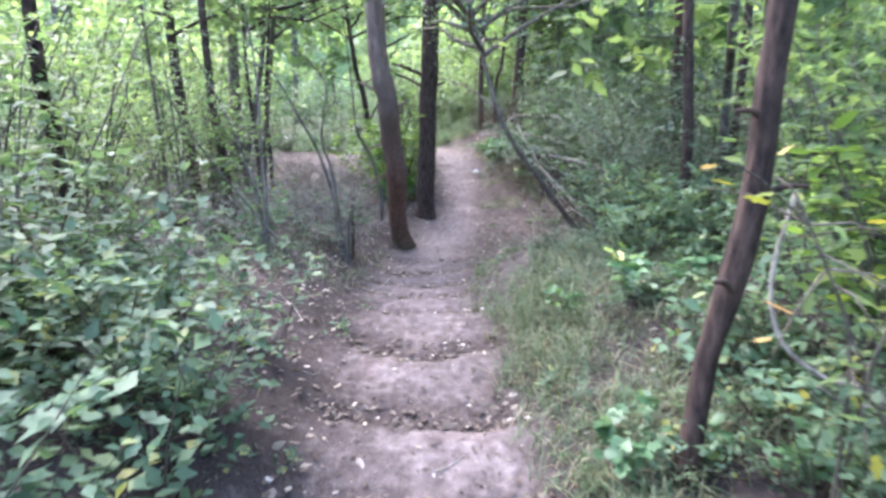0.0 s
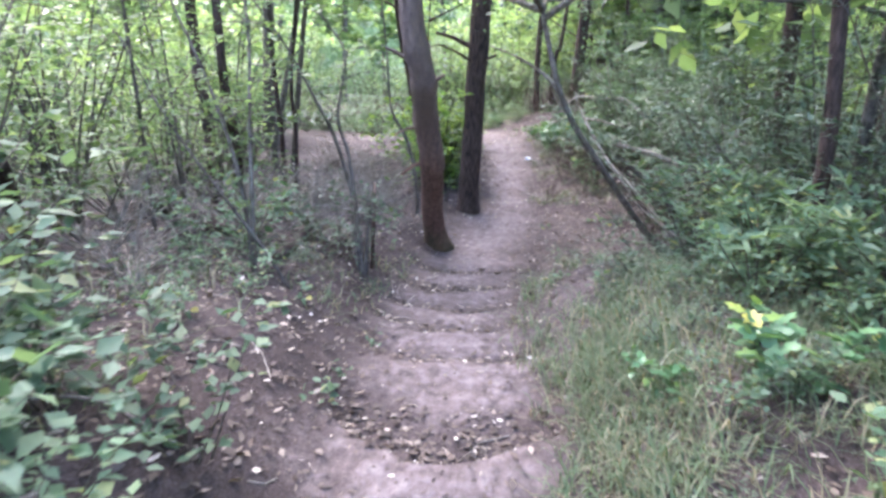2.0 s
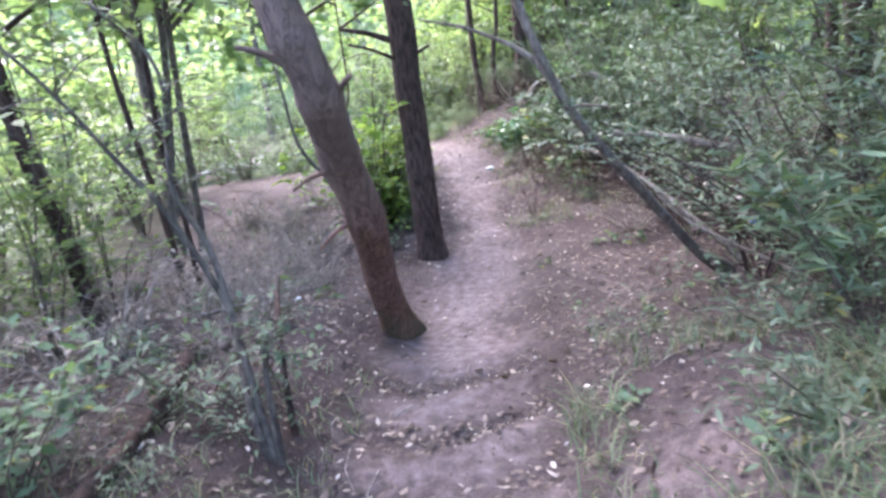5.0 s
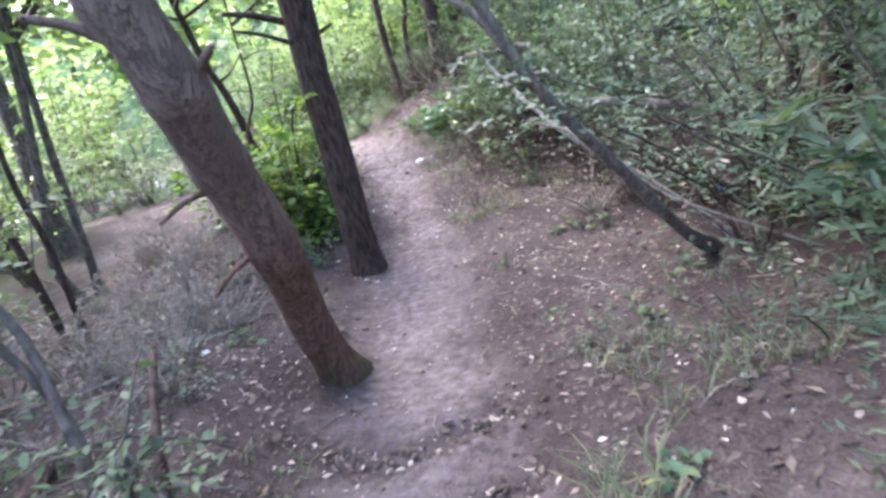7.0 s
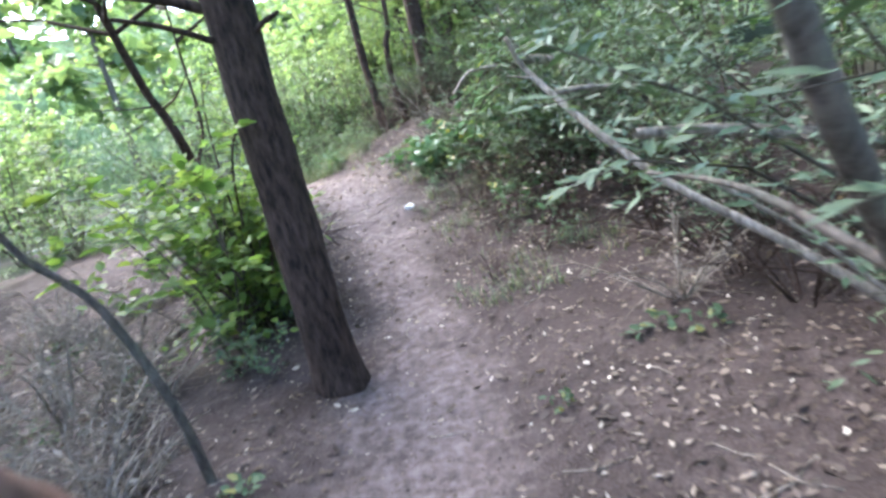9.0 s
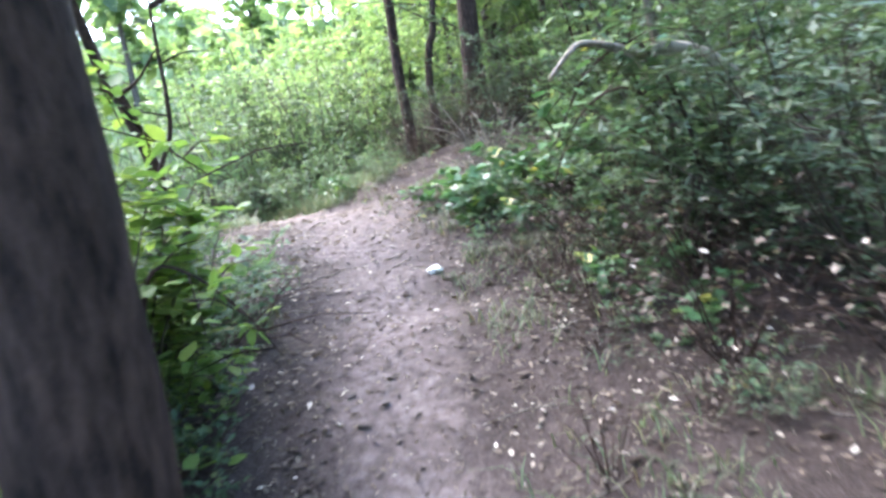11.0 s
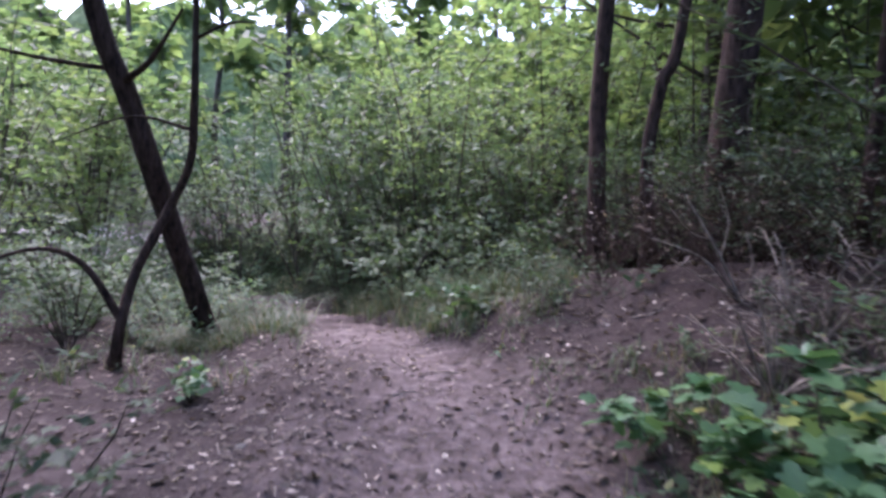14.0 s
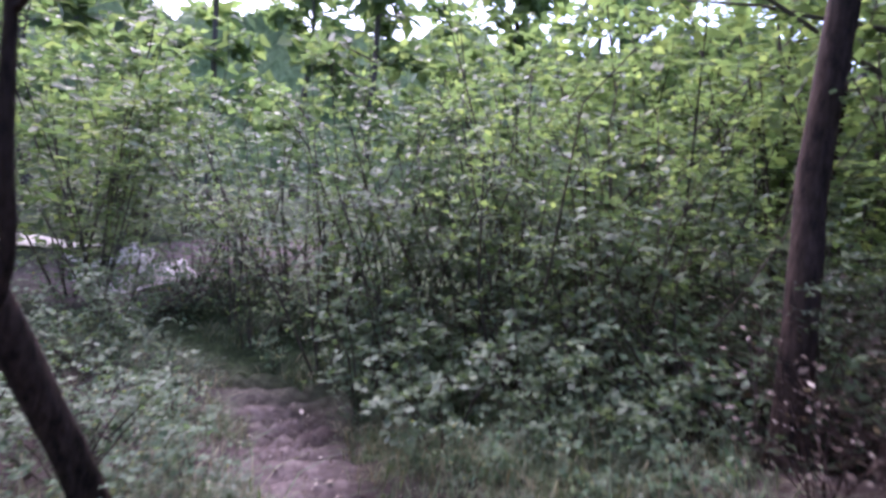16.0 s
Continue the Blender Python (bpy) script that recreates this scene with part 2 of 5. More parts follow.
def tread(x, y):
    """Trodden earth steps: shallow treads, each ending in a rubbed-down lip."""
    d = off_trail(x, y)
    out = 0.0
    side = 1 - ease(0.3, 0.75, abs(d))
    if side > 0 and 2 < y < 9:
        v = y - 0.75 * d * d + 0.05 * math.sin(7 * x + 3 * math.floor(y))
        for a, b in zip(STEPS, STEPS[1:]):
            if a <= v < b:
                f = (v - a) / (b - a)
                lip = ease(0, 0.1, v - a)
                out += side * 0.095 * (1 - 0.55 * ease(4.8, 6.4, y)) * (2 * f - 1 if lip >= 1 else 1 - 2 * lip * (1 - f))
    if side > 0 and 17.35 < y < 20.5:
        v = ridge(x, y)
        f = v - math.floor(v)
        out += side * 0.075 * ((1 - 2 * f / 0.2) if f < 0.2 else (2 * (f - 0.2) / 0.8 - 1)) * ease(17.45, 17.85, y)
    return out


def ground(x, y):
    d, z = off_trail(x, y), along(RUN, y)
    steep = 1 - ease(8.6, 10.6, y) if d < 0 else ease(3.0, 4.6, y) * (1 - ease(6.6, 8.4, y))
    z += 0.09 * ease(0.3, 0.9, abs(d)) + 0.33 * steep * ease(0.35, 1.3, abs(d))
    if d > 0:
        z += ease(0.5, 3.5, d) * (0.12 * (1 - ease(7, 9, y)) + 0.35 * ease(11.3, 14.45, y)) + 0.26 * ease(0.2, 1.5, d) * ease(15.25, 17.45, y) * (1 - 0.7 * ease(17.85, 19.05, y))
    else:
        z -= 0.22 * ease(0.45, 1.3, -d) * ease(14.95, 16.95, y) * (1 - ease(18.45, 20.45, y))
        z -= 0.25 * ease(0.8, 4, -d) * ease(9.5, 11, y) * (1 - ease(13.4, 16.4, y))
    far = ease(6, 30, math.hypot(x, y - 10))
    z += 0.025 * noise.noise((x * 1.7, y * 1.7, 0)) * (0.4 + ease(0.3, 0.9, abs(d)))
    z += 0.012 * noise.noise((x * 6, y * 6, 3)) + far * 0.6 * noise.noise((x * 0.08, y * 0.08, 5))
    return z + tread(x, y)


def wear_and_shade(x, y):
    """1 on bare trodden earth, 0 on leaf mould; lowered in stripes that paint shade between ridges."""
    d, h = off_trail(x, y), along(HALF, y)
    d += 0.22 * noise.noise((x * 0.9, y * 0.9, 11)) + 0.1 * noise.noise((x * 3.1, y * 3.1, 13))
    w = 1 - ease(h * 0.1, h * 1.75, abs(d))
    if 2.5 < y < 8.3:
        d = off_trail(x, y)
        v = y - 0.75 * d * d + 0.05 * math.sin(7 * x + 3 * math.floor(y))
        for a, b in zip(STEPS, STEPS[1:]):
            if a <= v < b:
                w *= 0.05 + 0.35 * ease(4.6, 5.4, y) + (0.95 - 0.35 * ease(4.6, 5.4, y)) * ease(0.3, 0.75, (v - a) / (b - a))
                w = max(w, 0.9 * (1 - ease(0.4, 0.62, abs(d))) * ease(0.8, 0.97, (v - a) / (b - a)))
    if 17.35 < y < 20.5:
        v = ridge(x, y)
        # paints the shade in the low part of each ridge as a dark stripe
        w *= 1 - 0.75 * (1 - ease(0.2, 0.75, v - math.floor(v))) * ease(17.45, 17.85, y)
    w *= 1 - 0.85 * ease(19.3, 20.3, y)
    w = max(w, 0.85 * (1 - ease(1.5, 2.6, math.hypot(x + 6, y - 22.9))))
    w = max(w, 0.06 * ease(-0.5, 0, d) * (1 - ease(0.9, 1.7, d)) * ease(6.8, 7.6, y) * (1 - ease(10.5, 12, y)))
    w = max(w, 0.12 * (1 - ease(0.8, 2.4, abs(d + 0.9))) * ease(14, 15.2, y) * (1 - ease(16.4, 17, y)))
    w = max(w, 0.5 * ease(0.5, 0.8, d) * (1 - ease(1.2, 1.6, d)) * ease(4.2, 5.0, y) * (1 - ease(6.2, 7.0, y)))
    w = max(w, 0.28 * ease(0.6, 1.4, -d) * (1 - ease(4, 8, -d)) * ease(8, 10, y) * (1 - ease(14.4, 16.4, y)))
    return w


def spread_of(lo, hi, step, reach, growth=1.35):
    vs = list(np.arange(lo, hi + step / 2, step))
    s, a, b = step, lo, hi
    while s * 1.0 < reach:
        s *= growth
        a, b = a - s, b + s
        vs = [a] + vs + [b]
    return vs


def mesh_object(name, verts, faces, mat, smooth=True, parent=None):
    me = bpy.data.meshes.new(name)
    me.from_pydata([tuple(v) for v in verts], [], faces)
    me.materials.append(mat)
    if smooth:
        me.shade_smooth()
    ob = new(name, me)
    ob.parent = parent
    return ob


def build_ground():
    xs, ys = spread_of(-3.0, 2.8, 0.08, 110), spread_of(1.4, 20.2, 0.074, 110)
    verts = [(x, y, ground(x, y)) for y in ys for x in xs]
    n = len(xs)
    faces = [(j * n + i, j * n + i + 1, (j + 1) * n + i + 1, (j + 1) * n + i) for j in range(len(ys) - 1) for i in range(n - 1)]
    ob = mesh_object("ground", verts, faces, EARTH)
    at = ob.data.attributes.new("wear_and_shade", "FLOAT", "POINT")
    at.data.foreach_set("value", [wear_and_shade(x, y) for x, y, _ in verts])
    low = ob.data.attributes.new("cover", "FLOAT", "POINT")
    low.data.foreach_set("value", [max(ease(4.0, 7.5, abs(off_trail(x, min(y, 22.0)))), ease(19.0, 20.4, y) * ease(1.6, 2.8, math.hypot(x + 6, y - 22.9))) for x, y, _ in verts])
    return tagged(ob, "bare trodden earth trail with steps through dark leaf mould", "forest floor", kind="structure")


build_ground()


# ---- building blocks for plants ----
def smooth_line(nodes, radii, per=6):
    """A smooth line through the nodes, with radii."""
    p = np.array(nodes, float)
    p = np.vstack([2 * p[0] - p[1], p, 2 * p[-1] - p[-2]])
    pts, rad = [], []
    for i in range(1, len(p) - 2):
        for k in range(per):
            s = k / per
            pts.append(0.5 * (2 * p[i] + (p[i + 1] - p[i - 1]) * s + (2 * p[i - 1] - 5 * p[i] + 4 * p[i + 1] - p[i + 2]) * s * s
                              + (3 * p[i] - p[i - 1] - 3 * p[i + 1] + p[i + 2]) * s ** 3))
            rad.append(radii[i - 1] + (radii[i] - radii[i - 1]) * s)
    return np.vstack([pts, p[-2]]), np.array(rad + [radii[-1]])


def tube(pts, rad, sides, rough=0.0, ridges=0, seed=0.0):
    """A tapering limb as verts and faces; rough and ridges give bark its relief."""
    pts, rad = np.asarray(pts, float), np.asarray(rad, float)
    tan = np.gradient(pts, axis=0)
    tan /= np.linalg.norm(tan, axis=1)[:, None] + 1e-9
    ref = np.array((0.0, 1.0, 0.0)) if abs(tan[:, 1]).mean() < 0.8 else np.array((1.0, 0.0, 0.0))
    u = np.cross(tan, ref)
    u /= np.linalg.norm(u, axis=1)[:, None] + 1e-9
    w = np.cross(tan, u)
    ang = np.linspace(0, 2 * np.pi, sides, endpoint=False)
    r = np.repeat(rad[:, None], sides, 1)
    if rough:
        for i in range(len(pts)):
            for j in range(sides):
                c, s, h = math.cos(ang[j]), math.sin(ang[j]), float(pts[i][2])
                r[i, j] *= 1 + rough * (noise.noise((c * 2 + seed, s * 2, h * 3)) + 0.6 * noise.noise((c * ridges + seed, s * ridges, h * 2.2)))
    ring = pts[:, None, :] + r[:, :, None] * (np.cos(ang)[None, :, None] * u[:, None, :] + np.sin(ang)[None, :, None] * w[:, None, :])
    verts = np.vstack([ring.reshape(-1, 3), pts[-1] + tan[-1] * rad[-1] * 0.6])
    n = len(pts)
    faces = [(i * sides + j, i * sides + (j + 1) % sides, (i + 1) * sides + (j + 1) % sides, (i + 1) * sides + j) for i in range(n - 1) for j in range(sides)]
    faces += [((n - 1) * sides + j, (n - 1) * sides + (j + 1) % sides, n * sides) for j in range(sides)]
    return verts, faces


def join(parts):
    verts, faces, k = [], [], 0
    for v, f in parts:
        verts.append(v)
        faces += [tuple(i + k for i in q) for q in f]
        k += len(v)
    return np.vstack(verts), faces


SHAPES = {
    "oval": ([(0, 0, 0), (0.28, 0.5, 0.10), (0.68, 0.40, 0.08), (1, 0, -0.06), (0.68, -0.40, 0.08), (0.28, -0.5, 0.10)], [(0, 1, 2, 3), (0, 3, 4, 5)]),
    "point": ([(0, 0, 0), (0.4, 0.5, 0.10), (1, 0, -0.05), (0.4, -0.5, 0.10)], [(0, 1, 2), (0, 2, 3)]),
    "lobed": ([(0, 0, 0), (0.05, 0.36, 0.06), (0.30, 0.30, 0.04), (0.48, 0.55, 0.02), (0.62, 0.22, 0.03), (0.8, 0.26, 0.0), (1, 0, -0.08),
               (0.8, -0.26, 0.0), (0.62, -0.22, 0.03), (0.48, -0.55, 0.02), (0.30, -0.30, 0.04), (0.05, -0.36, 0.06)],
              [(0, 1, 2), (0, 2, 4, 6), (2, 3, 4), (4, 5, 6), (0, 6, 8, 10), (6, 7, 8), (8, 9, 10), (0, 10, 11)]),
    "curl": ([(0, 0, 0.12), (0.3, 0.5, 0.22), (0.72, 0.38, 0.2), (1, 0, 0.3), (0.72, -0.38, 0.05), (0.3, -0.5, 0.1)], [(0, 1, 2, 3), (0, 3, 4, 5)]),
}


def leaves(pos, way, up, length, wide, shape):
    """Many leaves as verts and faces: at pos, pointing along way, facing up."""
    pos, way, up = (np.asarray(a, float) for a in (pos, way, up))
    length, wide = np.asarray(length, float), np.asarray(wide, float)
    way = way / (np.linalg.norm(way, axis=1)[:, None] + 1e-9)
    side = np.cross(up, way)
    side /= np.linalg.norm(side, axis=1)[:, None] + 1e-9
    nor = np.cross(way, side)
    outline, cells = SHAPES[shape]
    verts = np.stack([pos + way * (a * length)[:, None] + side * (b * wide)[:, None] + nor * (c * wide)[:, None] for a, b, c in outline], 1)
    k = len(outline)
    return verts.reshape(-1, 3), [tuple(i * k + q for q in c) for i in range(len(pos)) for c in cells]


def plant(rng, height, stems, lean, twigs, twig, each, size, wide, shape, thick=0.012, bare=0.25, sag=0.2, bow=0.25, sides=3, woody=0.5):
    """A bush or herb from its roots: stems, twigs on them, and leaves along the twigs. Gives wood and leaves as verts and faces."""
    wood, pos, way = [], [], []
    for _ in range(stems):
        turn = rng.uniform(0, 2 * math.pi)
        tilt = lean * rng.uniform(0.2, 1.0)
        out = np.array((math.cos(turn), math.sin(turn), 0.0))
        tall = height * rng.uniform(0.6, 1.0)
        foot = out * rng.uniform(0, 0.06) * height ** 0.5
        line = []
        for k in range(6):
            s = k / 5
            line.append(foot + np.array((0, 0, -0.04)) + out * (math.sin(tilt) * tall * s + bow * tall * s * s * math.sin(tilt)) + np.array((0, 0, 1)) * tall * s * (math.cos(tilt) - sag * 0.4 * s * s)
                        + np.array([rng.uniform(-1, 1) * 0.035 * tall * (k > 0) for _ in range(3)]))
        line = np.array(line)
        wood.append(tube(line[[0, 2, 4, 5]], np.array((1, 0.7, 0.4, 0.22)) * thick * rng.uniform(0.7, 1.2), sides))
        for _ in range(twigs):
            s = bare + (1 - bare) * rng.random() ** 0.8
            a = s * 5
            i = min(4, int(a))
            p0 = line[i] + (line[i + 1] - line[i]) * (a - i)
            ta = rng.uniform(0, 2 * math.pi)
            go = np.array((math.cos(ta), math.sin(ta), rng.uniform(-0.1, 0.9))) + out * 0.35
            go /= np.linalg.norm(go)
            ln = twig * rng.uniform(0.5, 1.1) * (1.15 - 0.6 * s)
            tw = np.array([p0 + go * ln * q - np.array((0, 0, 1)) * sag * ln * q * q for q in (0, 0.5, 1.0)])
            if rng.random() < woody:
                wood.append(tube(tw[::2], (thick * 0.3, thick * 0.1), 3))
            for e in range(each):
                q = (e + rng.uniform(0.4, 1.0)) / each
                pos.append(p0 + go * ln * q - np.array((0, 0, 1)) * sag * ln * q * q)
                la = rng.uniform(0, 2 * math.pi)
                way.append(go * 0.7 + np.array((math.cos(la), math.sin(la), rng.uniform(-0.55, 0.35))))
    n = len(pos)
    up = np.array([(rng.gauss(0, 0.38), rng.gauss(0, 0.38), 1.0) for _ in range(n)])
    length = np.array([size * rng.uniform(0.55, 1.15) for _ in range(n)])
    return join(wood), leaves(pos, way, up, length, length * wide, shape)


def thing(name, label, category, group, parts):
    """An empty at the foot with its parts under it."""
    root = new(name)
    root.empty_display_size = 0.1
    tagged(root, label, category, group)
    for part, (verts, faces), mat, kind in parts:
        ob = mesh_object(part, verts, faces, mat, parent=root)
        if kind:
            tagged(ob, kind=kind)
    return root


def plant_kinds(name, label, category, group, count, mat, wood, seed, **how):
    made = []
    for i in range(count):
        rng = random.Random(seed + i)
        stems, foliage = plant(rng, **how)
        made.append(thing(name, label, category, group, [("stem", stems, wood, ""), ("foliage", foliage, mat, "stuff")]))
    return made


def pose_on(x, y, turn=0.0, scale=1.0, sink=0.0, z=None):
    return pose(x, y, (ground(x, y) if z is None else z) - sink, 0, 0, turn) @ Matrix.Scale(scale, 4)


class Stand:
    """Sets out copies of the kinds of one plant; the first ones are used up before copies are made."""

    def __init__(self, kinds, way=0.5):
        self.kinds, self.used, self.k, self.way = kinds, set(), 0, way
        self.reach = []
        for ob in kinds:
            me = next(c for c in ob.children if c.name.startswith("foliage")).data
            co = np.zeros(len(me.vertices) * 3)
            me.vertices.foreach_get("co", co)
            self.reach.append(co.reshape(-1, 3)[::4])

    def clear_turn(self, co, x, y, turn, scale):
        """Turns the plant until it hangs least over the walkway."""
        if abs(off_trail(x, y)) > 2.2 or not -1 < y < 18:
            return turn
        best = None
        for k in range(12):
            a = radians(turn + 30 * k)
            px = x + scale * (co[:, 0] * math.cos(a) - co[:, 1] * math.sin(a))
            py = y + scale * (co[:, 0] * math.sin(a) + co[:, 1] * math.cos(a))
            over = int(np.sum((abs(px - np.interp(py, [m[0] for m in MID], [m[1] for m in MID])) < self.way) & (co[:, 2] * scale > 0.3)))
            if best is None or over < best[0]:
                best = (over, turn + 30 * k)
            if not over:
                break
        return best[1]

    def put(self, x, y, turn, scale):
        y = ahead(y)
        ob = self.kinds[self.k % len(self.kinds)]
        turn = self.clear_turn(self.reach[self.k % len(self.kinds)], x, y, turn, scale)
        self.k += 1
        m = pose_on(x, y, turn, scale)
        if ob.name in self.used:
            c = copy_thing(ob, m)
            c.matrix_basis = m
        else:
            self.used.add(ob.name)
            ob.matrix_basis = m

    def area(self, rng, x0, x1, y0, y1, count, small=0.8, large=1.2, clear=0.55, gap=0.0):
        placed, tries = [], 0
        while len(placed) < count and tries < count * 30:
            tries += 1
            x, y = rng.uniform(x0, x1), rng.uniform(y0, y1)
            if abs(off_trail(x, ahead(y))) < clear and -3 < y < 22:
                continue
            if any((x - a) ** 2 + (y - b) ** 2 < gap * gap for a, b in placed):
                continue
            placed.append((x, y))
            self.put(x, y, rng.uniform(0, 360), rng.uniform(small, large))

    def edge(self, rng, y0, y1, d0, d1, count, small, large):
        for _ in range(count):
            y = rng.uniform(y0, y1)
            self.put(along(MID, ahead(y)) + rng.uniform(d0, d1), y, rng.uniform(0, 360), rng.uniform(small, large))


# ---- trunks beside the trail ----
def trunk_tree(name, label, nodes, radii, mat, sides=18, ridges=5, rough=0.08, stubs=(), limbs=(), crown=None, seed=1, flare=1.5, group="", per=9, wood=None, knots=()):
    """A single tree: trunk through the nodes, broken stubs, limbs with bark, and a crown of leaves above."""
    nodes = [further(p) for p in nodes]
    stubs = [(further(a), further(b), r) for a, b, r in stubs]
    limbs = [([further(p) for p in line], r) for line, r in limbs]
    base = Vector(nodes[0])
    local = [tuple(Vector(p) - base) for p in nodes]
    pts, rad = smooth_line(local, radii, per)
    for i, p in enumerate(pts):
        rad[i] *= 1 + (flare - 1) * max(0.0, 1 - max(0, p[2]) / 0.32) ** 2 + sum(0.13 * math.exp(-((p[2] - z) / 0.05) ** 2) for z in knots)
    pts = np.vstack([pts[0] - np.array((0, 0, 0.15)), pts])
    rad = np.concatenate([[rad[0] * 1.15], rad])
    parts = [("trunk", tube(pts, rad, sides, rough, ridges, seed * 3.7), mat, "")]
    rng = random.Random(seed)
    for a, b, r in stubs:
        q, s = smooth_line([tuple(Vector(a) - base), tuple((Vector(a) + Vector(b)) / 2 - base + Vector((0, 0, 0.02))), tuple(Vector(b) - base)], (r, r * 0.8, r * 0.55), 3)
        parts.append(("branch_stub", tube(q, s, 7, 0.12, 3, seed), mat, ""))
    for line, r in limbs:
        local = [tuple(Vector(p) - base) for p in line]
        q, s = smooth_line(local, [r * (1 - 0.75 * k / (len(local) - 1)) for k in range(len(local))], 5)
        parts.append(("limb", tube(q, s, 8, 0.08, 3, seed), wood or mat, ""))
    if crown:
        low, high, reach, count, size, leaf = crown
        wood_parts, pos, way = [], [], []
        for k in range(count):
            h = low + (high - low) * (k + rng.random()) / count
            j = int(np.argmin(abs(pts[:, 2] - h)))
            start = pts[j]
            turn = k * 2.4 + rng.uniform(-0.5, 0.5)
            ln = reach * rng.uniform(0.6, 1.1) * (1.1 - 0.6 * (h - low) / (high - low + 0.01))
            go = np.array((math.cos(turn), math.sin(turn), rng.uniform(0.1, 0.7)))
            limb = np.array([start + go * ln * s + np.array((0, 0, -0.12 * ln * s * s)) + np.array([rng.uniform(-1, 1) * 0.05 * ln for _ in range(3)]) * (s > 0) for s in (0, 0.33, 0.66, 1)])
            wood_parts.append(tube(limb, np.linspace(0.035, 0.008, 4), 5))
            for _ in range(10):
                s = rng.uniform(0.25, 1.0)
                i = min(2, int(s * 3))
                c = limb[i] + (limb[i + 1] - limb[i]) * (s * 3 - i)
                puff = np.array([rng.gauss(0, 1) for _ in range(3)]) * np.array((0.32, 0.32, 0.22)) * ln * 0.5
                for _ in range(9):
                    pos.append(c + puff + np.array([rng.gauss(0, 0.16) for _ in range(3)]))
                    way.append(np.array([rng.gauss(0, 1), rng.gauss(0, 1), rng.gauss(-0.3, 0.5)]))
        n = len(pos)
        up = [(rng.gauss(0, 0.5), rng.gauss(0, 0.5), 1) for _ in range(n)]
        ln = np.array([size * rng.uniform(0.6, 1.2) for _ in range(n)])
        parts.append(("bough", join(wood_parts), mat, "stuff"))
        parts.append(("foliage", leaves(pos, way, up, ln, ln * 0.6, "point"), leaf, "stuff"))
    root = thing(name, label, "tree", group, parts)
    root.location = base
    return root


PINES = "pines beside the trail"
trunk_tree("pine_tree", "leaning pine with reddish scaly bark and mossy foot", [(-0.28, 9.0, -0.62), (-0.32, 8.72, -0.08), (-0.27, 8.25, 0.52), (-0.30, 8.0, 0.92), (-0.28, 7.65, 1.3), (-0.36, 7.5, 1.8), (-0.35, 7.4, 2.8), (-0.2, 7.4, 5.0), (-0.1, 7.5, 8.5)],
           [0.125, 0.12, 0.118, 0.115, 0.11, 0.102, 0.09, 0.07, 0.03], BARK_RED, 22, 6, 0.07,
           stubs=[((-0.36, 7.6, 1.4), (-0.58, 7.5, 1.53), 0.024), ((-0.22, 7.72, 1.2), (-0.08, 7.55, 1.32), 0.024), ((-0.36, 7.98, 0.85), (-0.58, 7.9, 0.78), 0.016), ((-0.35, 8.2, 0.5), (-0.55, 8.1, 0.38), 0.018)],
           crown=(4.0, 8.6, 2.6, 34, 0.11, LEAF_FINE), seed=3, flare=1.55, group=PINES, knots=(1.12, 1.55, 1.86, 2.15))
trunk_tree("pine_tree", "straight pine with dark deeply furrowed bark", [(-0.11, 11.0, -0.56), (-0.10, 11.0, 0.0), (-0.07, 11.0, 0.7), (-0.06, 11.0, 1.3), (-0.03, 11.0, 1.9), (0.0, 11.05, 3.2), (0.05, 11.1, 5.5), (0.1, 11.1, 9.5)],
           [0.15, 0.145, 0.14, 0.14, 0.138, 0.125, 0.10, 0.03], BARK_DARK, 26, 9, 0.08,
           stubs=[((0.0, 10.95, 1.55), (0.22, 10.9, 1.66), 0.022), ((-0.15, 10.9, 1.6), (-0.55, 10.7, 1.78), 0.02), ((-0.15, 10.98, 1.78), (-0.62, 10.9, 1.95), 0.035)],
           crown=(3.9, 9.4, 2.7, 36, 0.11, LEAF_FINE), seed=5, flare=1.25, group=PINES)
trunk_tree("pine_tree", "slender pine with dark flaking bark among leaves", [(1.422, 3.059, ground(1.422, 3.059)), (1.451, 3.05, 0.315), (1.486, 3.032, 0.582), (1.531, 3.014, 0.866), (1.54, 3.005, 1.116), (1.544, 2.996, 1.472), (1.6, 3.0, 3.0), (1.65, 3.1, 6.5)],
           [0.041, 0.041, 0.044, 0.047, 0.042, 0.044, 0.041, 0.02], BARK_DARK, 18, 7, 0.26,
           stubs=[((1.5, 3.0, 0.62), (1.4, 2.93, 0.68), 0.014), ((1.53, 3.0, 0.95), (1.68, 2.96, 1.0), 0.013), ((1.54, 3.0, 1.2), (1.42, 2.95, 1.24), 0.012)],
           crown=(1.9, 6.4, 1.8, 22, 0.1, LEAF_TREE), seed=7, group=PINES)
